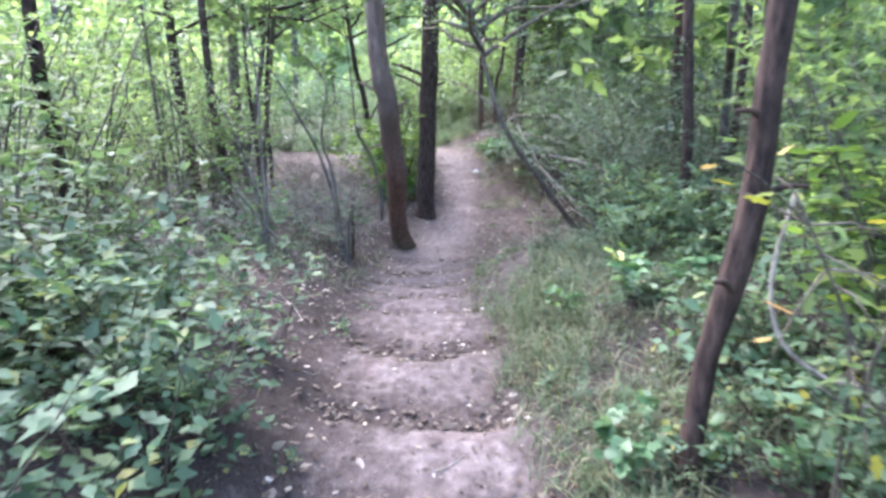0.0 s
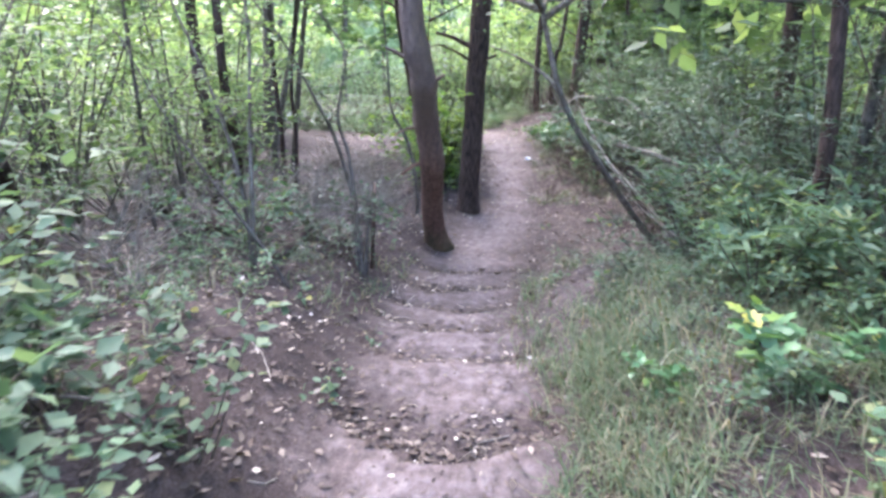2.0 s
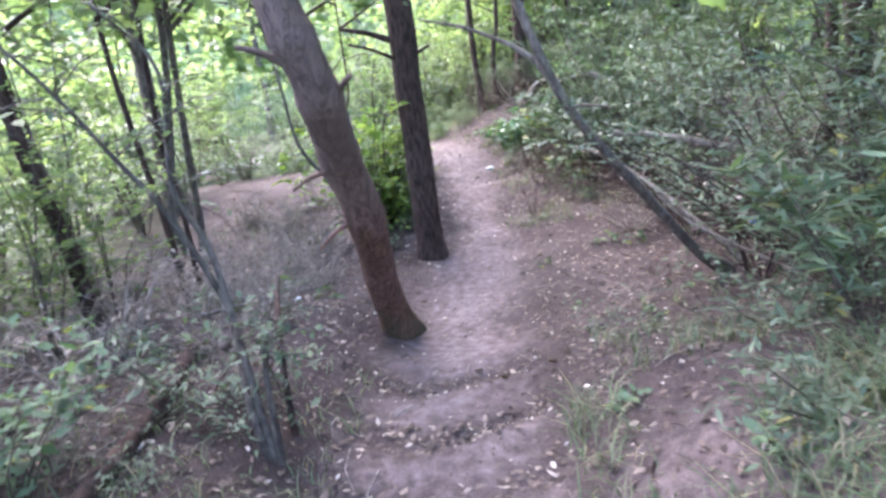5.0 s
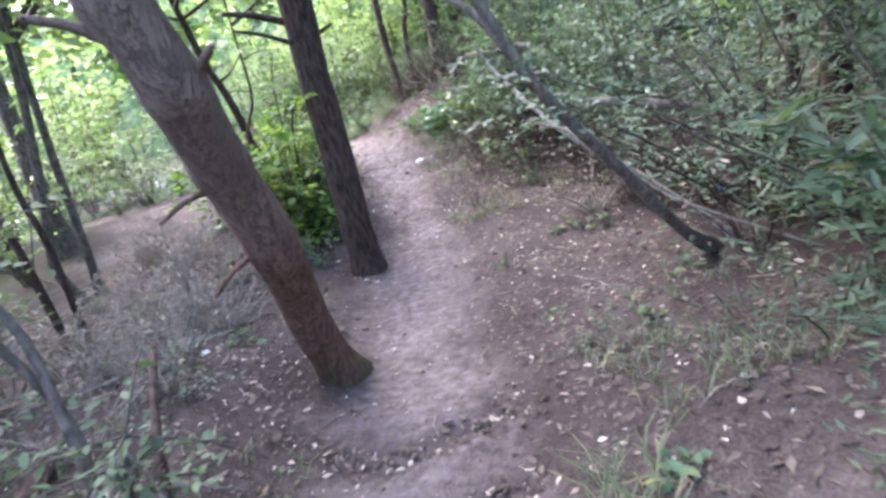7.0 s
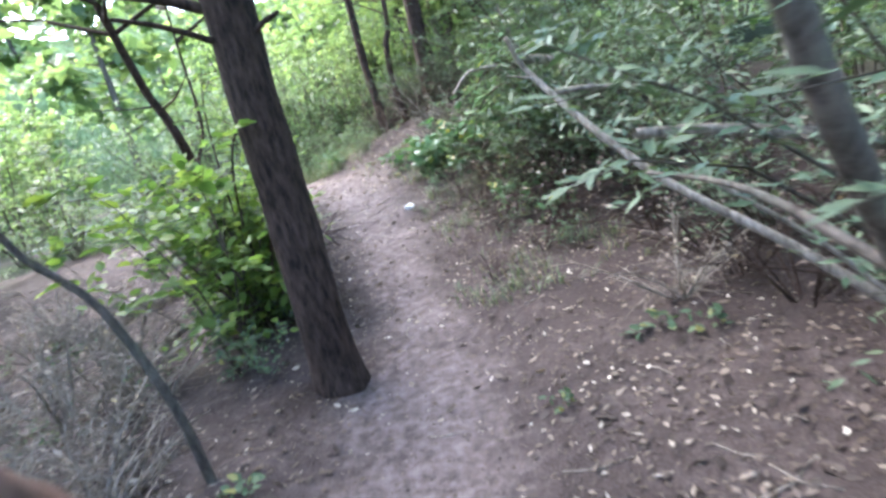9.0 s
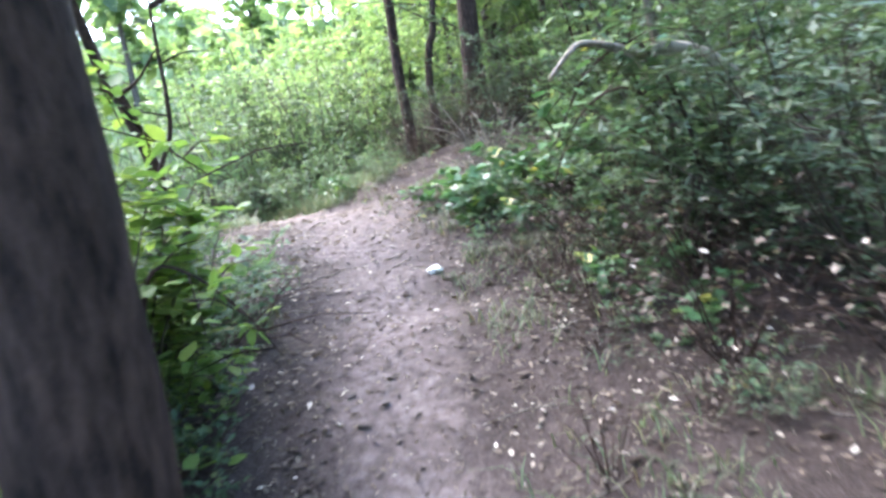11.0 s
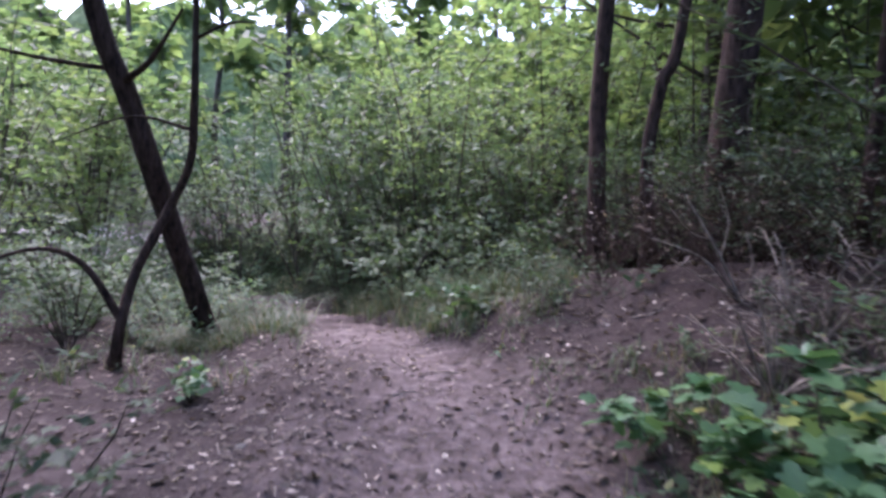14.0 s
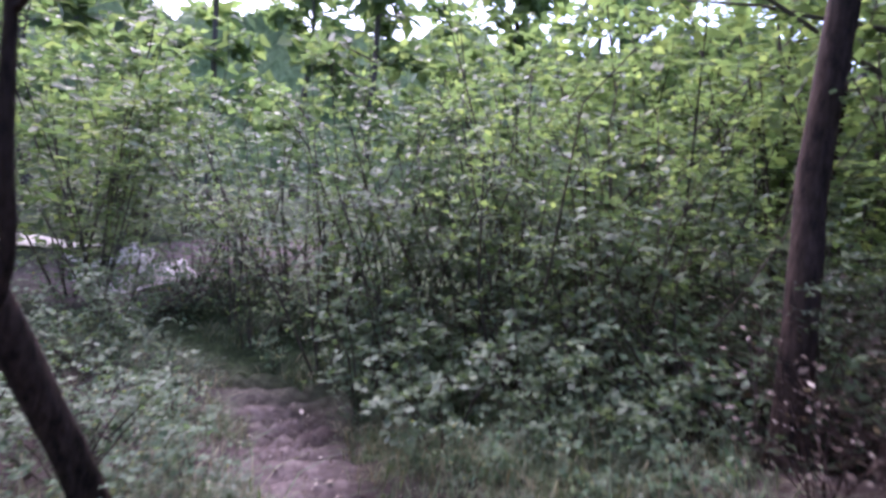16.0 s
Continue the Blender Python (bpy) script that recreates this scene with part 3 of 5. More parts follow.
trunk_tree("oak_tree", "leaning tree with rough dark bark beside the bend", [(-1.98, 17.1, ground(-1.98, 17.55) + 0.05), (-2.0, 16.95, 0.5), (-2.03, 16.78, 0.9), (-2.06, 16.52, 1.5), (-2.13, 16.42, 1.9), (-2.24, 16.3, 2.4), (-2.4, 16.0, 4.2), (-2.5, 15.9, 7.5)],
           [0.08, 0.075, 0.072, 0.068, 0.066, 0.06, 0.05, 0.02], BARK_DARK, 18, 6, 0.12,
           limbs=[([(-2.14, 16.4, 1.95), (-1.85, 16.25, 2.05), (-1.55, 16.1, 2.3)], 0.028), ([(-2.16, 16.38, 2.02), (-2.5, 16.1, 2.05), (-2.95, 15.8, 2.15)], 0.018)],
           crown=(2.8, 7.3, 3.0, 42, 0.17, LEAF_TREE), seed=11)
trunk_tree("forked_tree", "thin forked tree with a drooping side limb", [(-2.12, 16.2, ground(-2.12, 16.65) + 0.05), (-2.03, 16.15, 0.48), (-2.02, 16.3, 0.78), (-1.88, 16.42, 1.14), (-1.7, 16.4, 1.46), (-1.62, 16.33, 1.87), (-1.6, 16.35, 2.6), (-1.5, 16.4, 4.8)],
           [0.036, 0.033, 0.029, 0.028, 0.025, 0.023, 0.018, 0.008], BARK_DARK, 12, 4, 0.12,
           limbs=[([(-2.03, 16.16, 0.5), (-2.17, 16.05, 0.84), (-2.36, 15.92, 0.95), (-2.65, 15.7, 0.84)], 0.026), ([(-1.66, 16.36, 1.66), (-1.95, 16.2, 1.72), (-2.3, 16.0, 1.55)], 0.012), ([(-1.6, 16.34, 2.2), (-1.3, 16.2, 2.25), (-0.95, 16.1, 2.2)], 0.012)],
           crown=(2.6, 4.7, 1.0, 8, 0.09, LEAF_TREE), seed=13)
for spot, (nodes, radii, bark) in enumerate([
        ([(1.0, 18.15, 0.85), (0.97, 18.17, 1.5), (0.96, 18.22, 2.2), (1.04, 18.22, 4.5), (1.15, 18.2, 8.0)], [0.085, 0.075, 0.07, 0.06, 0.02], BARK_DARK),
        ([(1.4, 17.95, 0.8), (1.34, 17.97, 1.6), (1.41, 17.95, 2.2), (1.54, 17.92, 2.75), (1.8, 17.85, 6.0)], [0.065, 0.055, 0.05, 0.045, 0.015], BARK_DARK),
        ([(1.95, 18.1, 0.85), (1.99, 18.08, 1.9), (2.03, 18.06, 2.7), (2.1, 18.0, 5.0), (2.2, 18.0, 9.0)], [0.17, 0.15, 0.14, 0.11, 0.03], BARK_DARK),
        ([(2.42, 6.2, 0.15), (2.43, 6.2, 1.0), (2.36, 6.26, 2.1), (2.3, 6.3, 4.0), (2.3, 6.3, 8.0)], [0.048, 0.045, 0.042, 0.036, 0.015], BARK_DARK),
        ([(3.2, 7.3, 0.2), (3.0, 6.9, 1.4), (2.75, 6.3, 1.9), (2.6, 6.0, 3.0), (2.5, 5.9, 6.0)], [0.042, 0.04, 0.038, 0.034, 0.015], BARK_GREY),
        ([(3.5, 9.5, -0.3), (3.35, 9.2, 0.9), (3.27, 9.12, 1.6), (3.2, 9.1, 4.0), (3.2, 9.1, 8.0)], [0.10, 0.09, 0.085, 0.07, 0.02], BARK_DARK),
        ([(-2.95, 6.1, -0.2), (-2.67, 5.71, 0.6), (-2.44, 5.3, 1.24), (-2.3, 5.06, 1.6), (-2.1, 4.8, 3.0), (-2.0, 4.8, 6.0)], [0.06, 0.052, 0.048, 0.045, 0.04, 0.02], BARK_DARK),
        ([(-2.58, 8.84, -0.2), (-2.61, 8.84, 0.6), (-2.68, 8.8, 1.3), (-2.72, 8.8, 3.0), (-2.7, 8.8, 6.0)], [0.06, 0.055, 0.05, 0.045, 0.02], BARK_DARK),
        ([(-2.72, 10.6, -0.4), (-2.75, 10.6, 0.5), (-2.8, 10.6, 1.1), (-2.85, 10.6, 2.4), (-2.7, 10.6, 5.0)], [0.036, 0.034, 0.03, 0.025, 0.012], BARK_DARK),
        ([(-2.6, 10.65, -0.4), (-2.58, 10.7, 0.5), (-2.62, 10.7, 1.2), (-2.5, 10.7, 2.4), (-2.2, 10.7, 5.0)], [0.03, 0.028, 0.026, 0.022, 0.012], BARK_DARK),
        ([(-3.86, 10.7, -0.75), (-3.85, 10.7, 0.0), (-3.89, 10.67, 0.75), (-3.95, 10.64, 1.4), (-4.0, 10.6, 3.0), (-4.0, 10.6, 7.0)], [0.10, 0.09, 0.088, 0.08, 0.07, 0.02], BARK_DARK),
        ([(-3.66, 12.42, -0.66), (-3.76, 12.38, 0.18), (-3.56, 12.48, 1.24), (-3.3, 12.6, 3.0), (-3.2, 12.6, 6.0)], [0.07, 0.06, 0.055, 0.045, 0.02], BARK_GREY),
        ([(-3.52, 12.55, -0.66), (-3.42, 12.5, 0.4), (-3.2, 12.3, 1.5), (-2.9, 12.1, 3.0), (-2.6, 12.0, 5.0)], [0.06, 0.05, 0.045, 0.04, 0.015], BARK_GREY)]):
    nodes = [(nodes[0][0], nodes[0][1], ground(nodes[0][0], ahead(nodes[0][1])) + 0.05)] + nodes[1:]
    trunk_tree("tree", "tree with dark rough bark standing in undergrowth", nodes, radii, bark, 14, 5, 0.12, crown=(3.9 if spot < 3 else 3.0, nodes[-1][2] - nodes[0][2] - 0.2, 2.6 if spot < 3 else 2.0, 28 if spot < 3 else 20 if radii[0] > 0.065 else 8, 0.16, LEAF_TREE), seed=20 + spot, group="trees in the undergrowth", per=7)

# a leaning arched tree over the bare earth, and dead wood hung up in it
trunk_tree("arched_tree", "grey leaning tree arching over the bare earth", [(2.3, 9.15, ground(2.3, 9.15)), (1.97, 8.88, -0.22), (1.52, 8.54, 0.35), (1.17, 8.28, 0.79), (1.0, 8.15, 1.06), (0.86, 8.05, 1.4), (0.72, 8.0, 1.9), (0.5, 8.0, 2.8)],
           [0.045, 0.036, 0.032, 0.03, 0.028, 0.026, 0.022, 0.012], BARK_PALE, 12, 4, 0.1,
           limbs=[([(1.02, 8.16, 1.03), (0.85, 8.2, 1.3), (0.55, 8.3, 1.5), (0.25, 8.4, 1.62)], 0.022), ([(1.52, 8.54, 0.35), (1.4, 8.9, 0.55), (1.25, 9.2, 0.62)], 0.018)],
           crown=(2.3, 3.4, 1.7, 22, 0.07, LEAF_FINE), seed=41)


def fallen(name, label, nodes, r0, r1, mat, forks=(), sides=9):
    nodes = [further(p) for p in nodes]
    forks = [([further(p) for p in line], r) for line, r in forks]
    base = Vector(nodes[0])
    local = [tuple(Vector(p) - base) for p in nodes]
    pts, rad = smooth_line(local, [r0 + (r1 - r0) * k / (len(local) - 1) for k in range(len(local))], 7)
    parts = [("branch", tube(pts, rad, sides, 0.12, 3, r0 * 90), mat, "")]
    for line, r in forks:
        q, s = smooth_line([tuple(Vector(p) - base) for p in line], [r * (1 - 0.6 * k / (len(line) - 1)) for k in range(len(line))], 4)
        parts.append(("fork", tube(q, s, 6, 0.1, 3, r * 70), mat, ""))
    root = thing(name, label, "dead branch", "fallen dead wood", parts)
    root.location = base
    return root


fallen("dead_branch", "bleached dead branch leaning up from the ground", [(2.5, 9.2, ground(2.5, 9.2)), (2.04, 9.62, 0.03), (1.65, 9.97, 0.44), (1.36, 10.43, 0.97), (1.28, 10.5, 1.2)], 0.026, 0.012, BARK_DEAD,
       forks=[([(1.42, 10.35, 0.88), (1.6, 10.35, 0.86), (1.95, 10.45, 0.78)], 0.018), ([(1.36, 10.43, 0.97), (1.22, 10.45, 1.02)], 0.009)])
fallen("dead_branch", "long dead limb propped above dark leaf mould", [(1.85, 10.5, 0.55), (2.3, 10.45, 0.45), (2.9, 10.25, 0.24), (3.6, 10.1, -0.1), (4.2, 10.0, ground(4.2, 10.0))], 0.03, 0.045, BARK_DEAD)
fallen("dead_branch", "long pale dead branch low over the ground", [(2.65, 8.6, ground(2.65, 8.6)), (2.0, 8.95, -0.05), (1.75, 9.1, 0.25), (1.5, 9.25, 0.52)], 0.011, 0.007, BARK_DEAD)


def on_floor(points, lift):
    return [(x, y, ground(x, ahead(y)) + lift + 0.07 * ease(11.3, 12.7, y)) for x, y in points]


fallen("log", "dark dead log lying on leaf litter", on_floor([(-1.5, 8.2), (-1.36, 7.7), (-1.22, 7.1), (-1.12, 6.5), (-1.08, 6.2)], 0.03), 0.05, 0.035, BARK_DARK)
fallen("log", "dark dead log lying on leaf litter", on_floor([(-1.9, 7.0), (-2.3, 7.5), (-2.8, 7.9), (-3.3, 8.1)], 0.06), 0.09, 0.07, BARK_DARK)
fallen("dead_branch", "dead branch stub standing in the litter", [(-0.62, 7.15, ground(-0.62, 7.15)), (-0.63, 7.25, 0.05), (-0.68, 7.5, 0.24), (-0.75, 7.8, 0.33)], 0.018, 0.014, BARK_DARK)
fallen("log", "broken pale log on bare litter ground", on_floor([(-2.65, 12.75), (-2.2, 13.1), (-1.87, 13.4)], 0.05), 0.06, 0.05, BARK_DEAD, sides=12)
fallen("dead_branch", "bare dead branch lying on the litter", on_floor([(-1.6, 10.6), (-1.3, 10.2), (-0.95, 9.9)], 0.05), 0.03, 0.018, BARK_GREY,
       forks=[([(-1.3, 10.2, -0.45), (-1.5, 10.0, -0.3), (-1.7, 9.9, -0.25)], 0.015)])
fallen("dead_branch", "bare dead branch lying on the litter", on_floor([(-2.0, 11.8), (-1.5, 12.2), (-1.1, 12.4)], 0.05), 0.035, 0.02, BARK_DEAD)

for line, r in (([(-1.95, 9.2), (-1.5, 9.45), (-1.0, 9.55)], 0.02), ([(-1.7, 8.7), (-1.45, 9.1), (-1.4, 9.6)], 0.014), ([(-1.2, 10.7), (-1.6, 10.3), (-2.1, 10.1)], 0.022), ([(-2.4, 9.9), (-1.9, 9.7), (-1.3, 9.9)], 0.016), ([(-1.1, 9.2), (-1.3, 8.7), (-1.25, 8.3)], 0.01)):
    fallen("dead_branch", "bleached crooked stick lying over dark litter", on_floor(line, 0.06), r, r * 0.5, BARK_DEAD)
fallen("broken_stump", "dark broken stump leaning beside the trail", [(-0.85, 13.9, ground(-0.85, 14.35) + 0.04), (-0.97, 13.9, 0.02), (-1.1, 13.92, 0.22), (-1.2, 13.95, 0.4)], 0.058, 0.034, BARK_DARK, sides=12,
       forks=[([(-1.0, 13.9, 0.07), (-0.9, 13.85, 0.2), (-0.85, 13.82, 0.32)], 0.012)])

fallen("dead_branch", "pale crooked dead branch hung up in shrubs", [(3.1, 12.85, 0.1), (2.9, 12.8, 0.6), (2.45, 12.75, 1.08), (2.1, 12.7, 1.22)], 0.085, 0.04, BARK_DEAD,
       forks=[([(2.12, 12.7, 1.21), (1.95, 12.56, 1.17), (1.78, 12.45, 1.2), (1.5, 12.22, 1.19), (1.38, 12.13, 1.13), (1.28, 12.1, 1.04)], 0.024),
              ([(2.12, 12.7, 1.2), (2.06, 12.66, 1.42), (1.98, 12.6, 1.7)], 0.026), ([(1.7, 12.4, 1.19), (1.85, 12.45, 1.14), (1.95, 12.5, 1.02)], 0.01)])
g = ground(1.58, 16.8)
fallen("dead_branch", "pale forked dead branch standing in the bank", [(1.58, 16.35, g + 0.07), (1.46, 16.36, 1.0), (1.26, 16.38, 1.34)], 0.012, 0.006, BARK_DEAD,
       forks=[([(1.54, 16.35, 0.82), (1.35, 16.34, 1.0), (1.08, 16.33, 1.1)], 0.009), ([(1.58, 16.35, 0.75), (1.64, 16.38, 0.95), (1.6, 16.4, 1.14)], 0.008), ([(1.4, 16.36, 1.1), (1.28, 16.3, 1.14), (1.15, 16.25, 1.27)], 0.006), ([(1.46, 16.36, 1.0), (1.5, 16.4, 1.2), (1.44, 16.42, 1.4)], 0.006)])
fallen("dead_branch", "long thin branch lying low on leaf mould", on_floor([(-1.2, 3.6), (-0.85, 3.9), (-0.5, 3.9)], 0.05), 0.008, 0.004, BARK_DEAD)

fallen("dead_vine", "pale bare vine curling up beside a pine", [(2.1, 2.72, ground(2.1, 2.72)), (1.9, 2.74, 0.34), (1.7, 2.76, 0.42), (1.56, 2.78, 0.54), (1.52, 2.8, 0.74), (1.58, 2.84, 1.0)], 0.01, 0.006, BARK_DEAD,
       forks=[([(1.9, 2.74, 0.34), (1.75, 2.7, 0.36), (1.62, 2.66, 0.44)], 0.006)])

# ---- saplings with several stems ----
def sapling(label, foot, stems, r, leaf, crown_from, seed, size=0.06, each=9, puffs=26, wood=TWIG, shape="oval"):
    rng = random.Random(seed)
    base = Vector(foot)
    woods, pos, way = [], [], []
    for line in stems:
        q, s = smooth_line([tuple(Vector(p) - base) for p in line], [r * (1 - 0.72 * k / (len(line) - 1)) for k in range(len(line))], 5)
        woods.append(("stem", tube(q, s, 8, 0.08, 3, seed), wood, ""))
        twigs = []
        for _ in range(puffs):
            i = rng.randrange(int(len(q) * crown_from), len(q))
            go = np.array([rng.gauss(0, 1), rng.gauss(0, 1), rng.gauss(0.25, 0.5)])
            go /= np.linalg.norm(go)
            ln = rng.uniform(0.15, 0.45)
            twigs.append(tube(np.array([q[i], q[i] + go * ln * 0.5, q[i] + go * ln - np.array((0, 0, 0.06))]), (0.005, 0.004, 0.002), 3))
            for e in range(each):
                c = q[i] + go * ln * (e + 1) / each
                if abs(off_trail(c[0] + base.x, c[1] + base.y)) < 0.46 and c[2] + base.z > 0.1:
                    continue
                pos.append(c)
                way.append(go * 0.5 + np.array([rng.gauss(0, 1), rng.gauss(0, 1), rng.gauss(-0.2, 0.4)]))
        woods.append(("twig", join(twigs), wood, "stuff"))
    n = len(pos)
    ln = np.array([size * rng.uniform(0.6, 1.15) for _ in range(n)])
    up = [(rng.gauss(0, 0.35), rng.gauss(0, 0.35), 1) for _ in range(n)]
    root = thing("sapling", label, "sapling", "saplings", woods + [("foliage", leaves(pos, way, up, ln, ln * 0.55, shape), leaf, "stuff")])
    root.location = base
    return root


g = ground(-0.66, 6.9)
sapling("many-stemmed sapling with thin arching grey stems", (-0.66, 6.9, g), [
    [(-0.66, 6.9, g - 0.05), (-0.74, 7.02, 0.0), (-0.83, 7.26, 0.34), (-0.96, 7.2, 0.83), (-1.1, 7.15, 1.12), (-1.28, 7.06, 1.5), (-1.6, 6.9, 2.0)],
    [(-0.64, 6.92, g - 0.05), (-0.72, 7.05, 0.12), (-0.84, 7.26, 0.63), (-0.92, 7.22, 0.96), (-0.86, 7.25, 1.46), (-1.03, 7.17, 1.75)],
    [(-0.62, 6.93, g - 0.05), (-0.62, 7.0, 0.1), (-0.57, 7.05, 0.33)]], 0.022, LEAF_SHRUB, 0.55, 61, 0.055, 8, 16, BARK_GREY)
for sx, sy, seed in ((-2.7, 7.9, 75), (-3.1, 9.6, 78), (-2.3, 6.7, 81)):
    rr = random.Random(seed)
    g = ground(sx, sy)
    lines = []
    for _ in range(2):
        ex, ey = rr.uniform(-0.5, 0.3), rr.uniform(-0.35, 0.35)
        lines.append([(sx, sy, g - 0.05), (sx + ex * 0.25, sy + ey * 0.2, g + 0.7), (sx + ex * 0.6, sy + ey * 0.6, g + 1.5), (sx + ex, sy + ey, g + 2.3), (sx + ex * 1.6, sy + ey * 1.4, g + 3.0)])
    sapling("thin grey sapling with sparse small leaves", (sx, sy, g), lines, 0.015, LEAF_TREE, 0.3, seed, 0.07, 9, 34, BARK_GREY)
g = ground(-1.06, 5.78)
sapling("thin upright sapling on the bank of litter", (-1.06, 5.78, g), [[(-1.06, 5.78, g - 0.05), (-1.08, 5.85, 0.5), (-1.18, 6.1, 1.0), (-1.25, 6.3, 1.6), (-1.4, 6.4, 2.5)],
    [(-1.05, 5.77, g - 0.05), (-1.2, 5.95, 0.6), (-1.5, 6.2, 1.2), (-1.9, 6.4, 1.9)]], 0.02, LEAF_TREE, 0.45, 101, 0.06, 8, 22, BARK_GREY)
g = ground(-0.77, 5.74)
sapling("thin sapling leaning away from the trail", (-0.77, 5.74, g), [[(-0.77, 5.74, g - 0.05), (-0.98, 5.76, 0.2), (-1.28, 5.82, 0.55), (-1.62, 5.9, 0.95), (-1.95, 5.95, 1.5)]], 0.014, LEAF_TREE, 0.5, 103, 0.06, 8, 18, BARK_GREY)
# the thin grey stem beside the dark pine
g = ground(-0.72, 10.15)
sapling("thin grey sapling beside the dark pine", (-0.72, 10.15, g), [[(-0.72, 10.15, g - 0.05), (-0.74, 10.13, 0.0), (-0.86, 10.1, 0.55), (-1.05, 10.0, 0.95), (-1.1, 9.98, 1.6), (-1.2, 9.95, 2.6)]], 0.028, LEAF_TREE, 0.7, 91, 0.06, 6, 12, BARK_GREY)

g = ground(1.75, 2.7)
sapling("young maple with yellowing leaves beside a pine", (1.75, 2.7, g), [[(1.75, 2.7, g - 0.05), (1.72, 2.68, 0.5), (1.6, 2.66, 0.8), (1.5, 2.68, 1.0)], [(1.77, 2.72, g - 0.05), (1.8, 2.7, 0.5), (1.9, 2.66, 0.9), (1.95, 2.66, 1.3)]], 0.008, LEAF_AUTUMN, 0.3, 105, 0.075, 3, 9, TWIG, "lobed")
g = ground(2.3, 13.1)
sapling("drooping maple sapling with lobed blue-green leaves", (2.3, 13.1, g), [
    [(2.3, 13.1, g - 0.05), (2.2, 13.05, 0.7), (1.95, 13.0, 1.15), (1.65, 12.95, 1.05), (1.45, 12.95, 0.75)],
    [(2.32, 13.12, g - 0.05), (2.25, 13.2, 0.6), (2.0, 13.3, 0.95), (1.7, 13.3, 0.85), (1.5, 13.3, 0.5)]], 0.014, LEAF_LOBED, 0.4, 97, 0.1, 5, 14, BARK_DARK, "lobed")
g = ground(2.6, 15.6)
sapling("maple sapling with pale lit leaves over the bank", (2.6, 15.6, g), [
    [(2.6, 15.6, g - 0.05), (2.5, 15.5, 1.2), (2.3, 15.4, 2.0), (2.0, 15.3, 2.5), (1.75, 15.2, 2.7)],
    [(2.62, 15.6, g - 0.05), (2.6, 15.4, 1.1), (2.4, 15.1, 1.8), (2.1, 14.9, 2.1), (1.85, 14.75, 2.05)]], 0.016, LEAF_SHRUB, 0.4, 107, 0.085, 6, 30, BARK_DARK)
# a bush beside the dark pine that hangs its twigs towards the trail
g = ground(-0.62, 12.3)
sapling("drooping bush with dark twigs and bright green leaves", (-0.62, 12.3, g), [
    [(-0.62, 12.3, g - 0.05), (-0.6, 12.2, 0.5), (-0.5, 12.15, 1.0), (-0.36, 12.12, 1.18), (-0.28, 12.2, 1.02), (-0.12, 12.3, 0.84)],
    [(-0.6, 12.28, g - 0.05), (-0.5, 12.2, 0.1), (-0.36, 12.12, 0.5), (-0.22, 12.12, 0.5), (-0.06, 12.16, 0.3), (0.05, 12.14, 0.12)],
    [(-0.64, 12.32, g - 0.05), (-0.66, 12.3, 0.6), (-0.6, 12.2, 1.3), (-0.5, 12.2, 1.7)]], 0.012, LEAF_BRIGHT, 0.35, 95, 0.085, 6, 13, BARK_DARK)

# ---- kinds of undergrowth ----
HERBS = Stand(plant_kinds("herb", "leafy green herb growing beside the trail", "herb", "herbs beside the trail", 4, LEAF_HERB, TWIG, 100,
                          height=0.66, stems=8, lean=0.7, twigs=7, twig=0.18, each=4, size=0.062, wide=0.6, shape="point", thick=0.0045, bare=0.1, woody=0.3))
SHRUBS = Stand(plant_kinds("shrub", "dense green shrub with oval leaves", "shrub", "undergrowth shrubs", 4, LEAF_SHRUB, TWIG, 200,
                           height=1.35, stems=10, lean=0.65, twigs=10, twig=0.36, each=6, size=0.085, wide=0.6, shape="point", thick=0.010, bare=0.08, woody=0.3, sides=4))
THICKET = Stand(plant_kinds("thicket_shrub", "dense grey-green shrub of the thicket", "shrub", "thicket shrubs", 4, LEAF_SHRUB, TWIG, 250,
                            height=2.2, stems=9, lean=0.6, twigs=13, twig=0.5, each=7, size=0.10, wide=0.55, shape="point", thick=0.012, bare=0.05, woody=0.25))
TALL = Stand(plant_kinds("tall_shrub", "tall leafy shrub with many upright stems", "shrub", "tall shrubs of the wood", 4, LEAF_TREE, TWIG, 300,
                         height=3.8, stems=8, lean=0.4, twigs=14, twig=0.8, each=9, size=0.14, wide=0.58, shape="point", thick=0.02, bare=0.12, woody=0.25))
SCREEN = Stand(plant_kinds("understorey_tree", "young leafy tree filling the gaps of the wood", "tree", "young trees of the wood", 4, LEAF_TREE, TWIG, 350,
                           height=6.0, stems=6, lean=0.32, twigs=21, twig=1.3, each=6, size=0.29, wide=0.62, shape="point", thick=0.035, bare=0.06, woody=0.15))
FINE = Stand(plant_kinds("feathery_shrub", "grey-green shrub with fine feathery foliage", "shrub", "feathery shrubs", 3, LEAF_FINE, TWIG, 400,
                         height=2.6, stems=12, lean=0.78, twigs=26, twig=0.62, each=12, size=0.086, wide=0.3, shape="point", thick=0.014, bare=0.05, woody=0.25), 1.25)
SLENDER = Stand(plant_kinds("slender_shrub", "slender tall shrub with small yellowish green leaves", "shrub", "slender shrubs", 4, LEAF_TREE, TWIG, 420,
                            height=2.6, stems=6, lean=0.45, twigs=15, twig=0.5, each=8, size=0.062, wide=0.6, shape="point", thick=0.011, bare=0.12, woody=0.4))
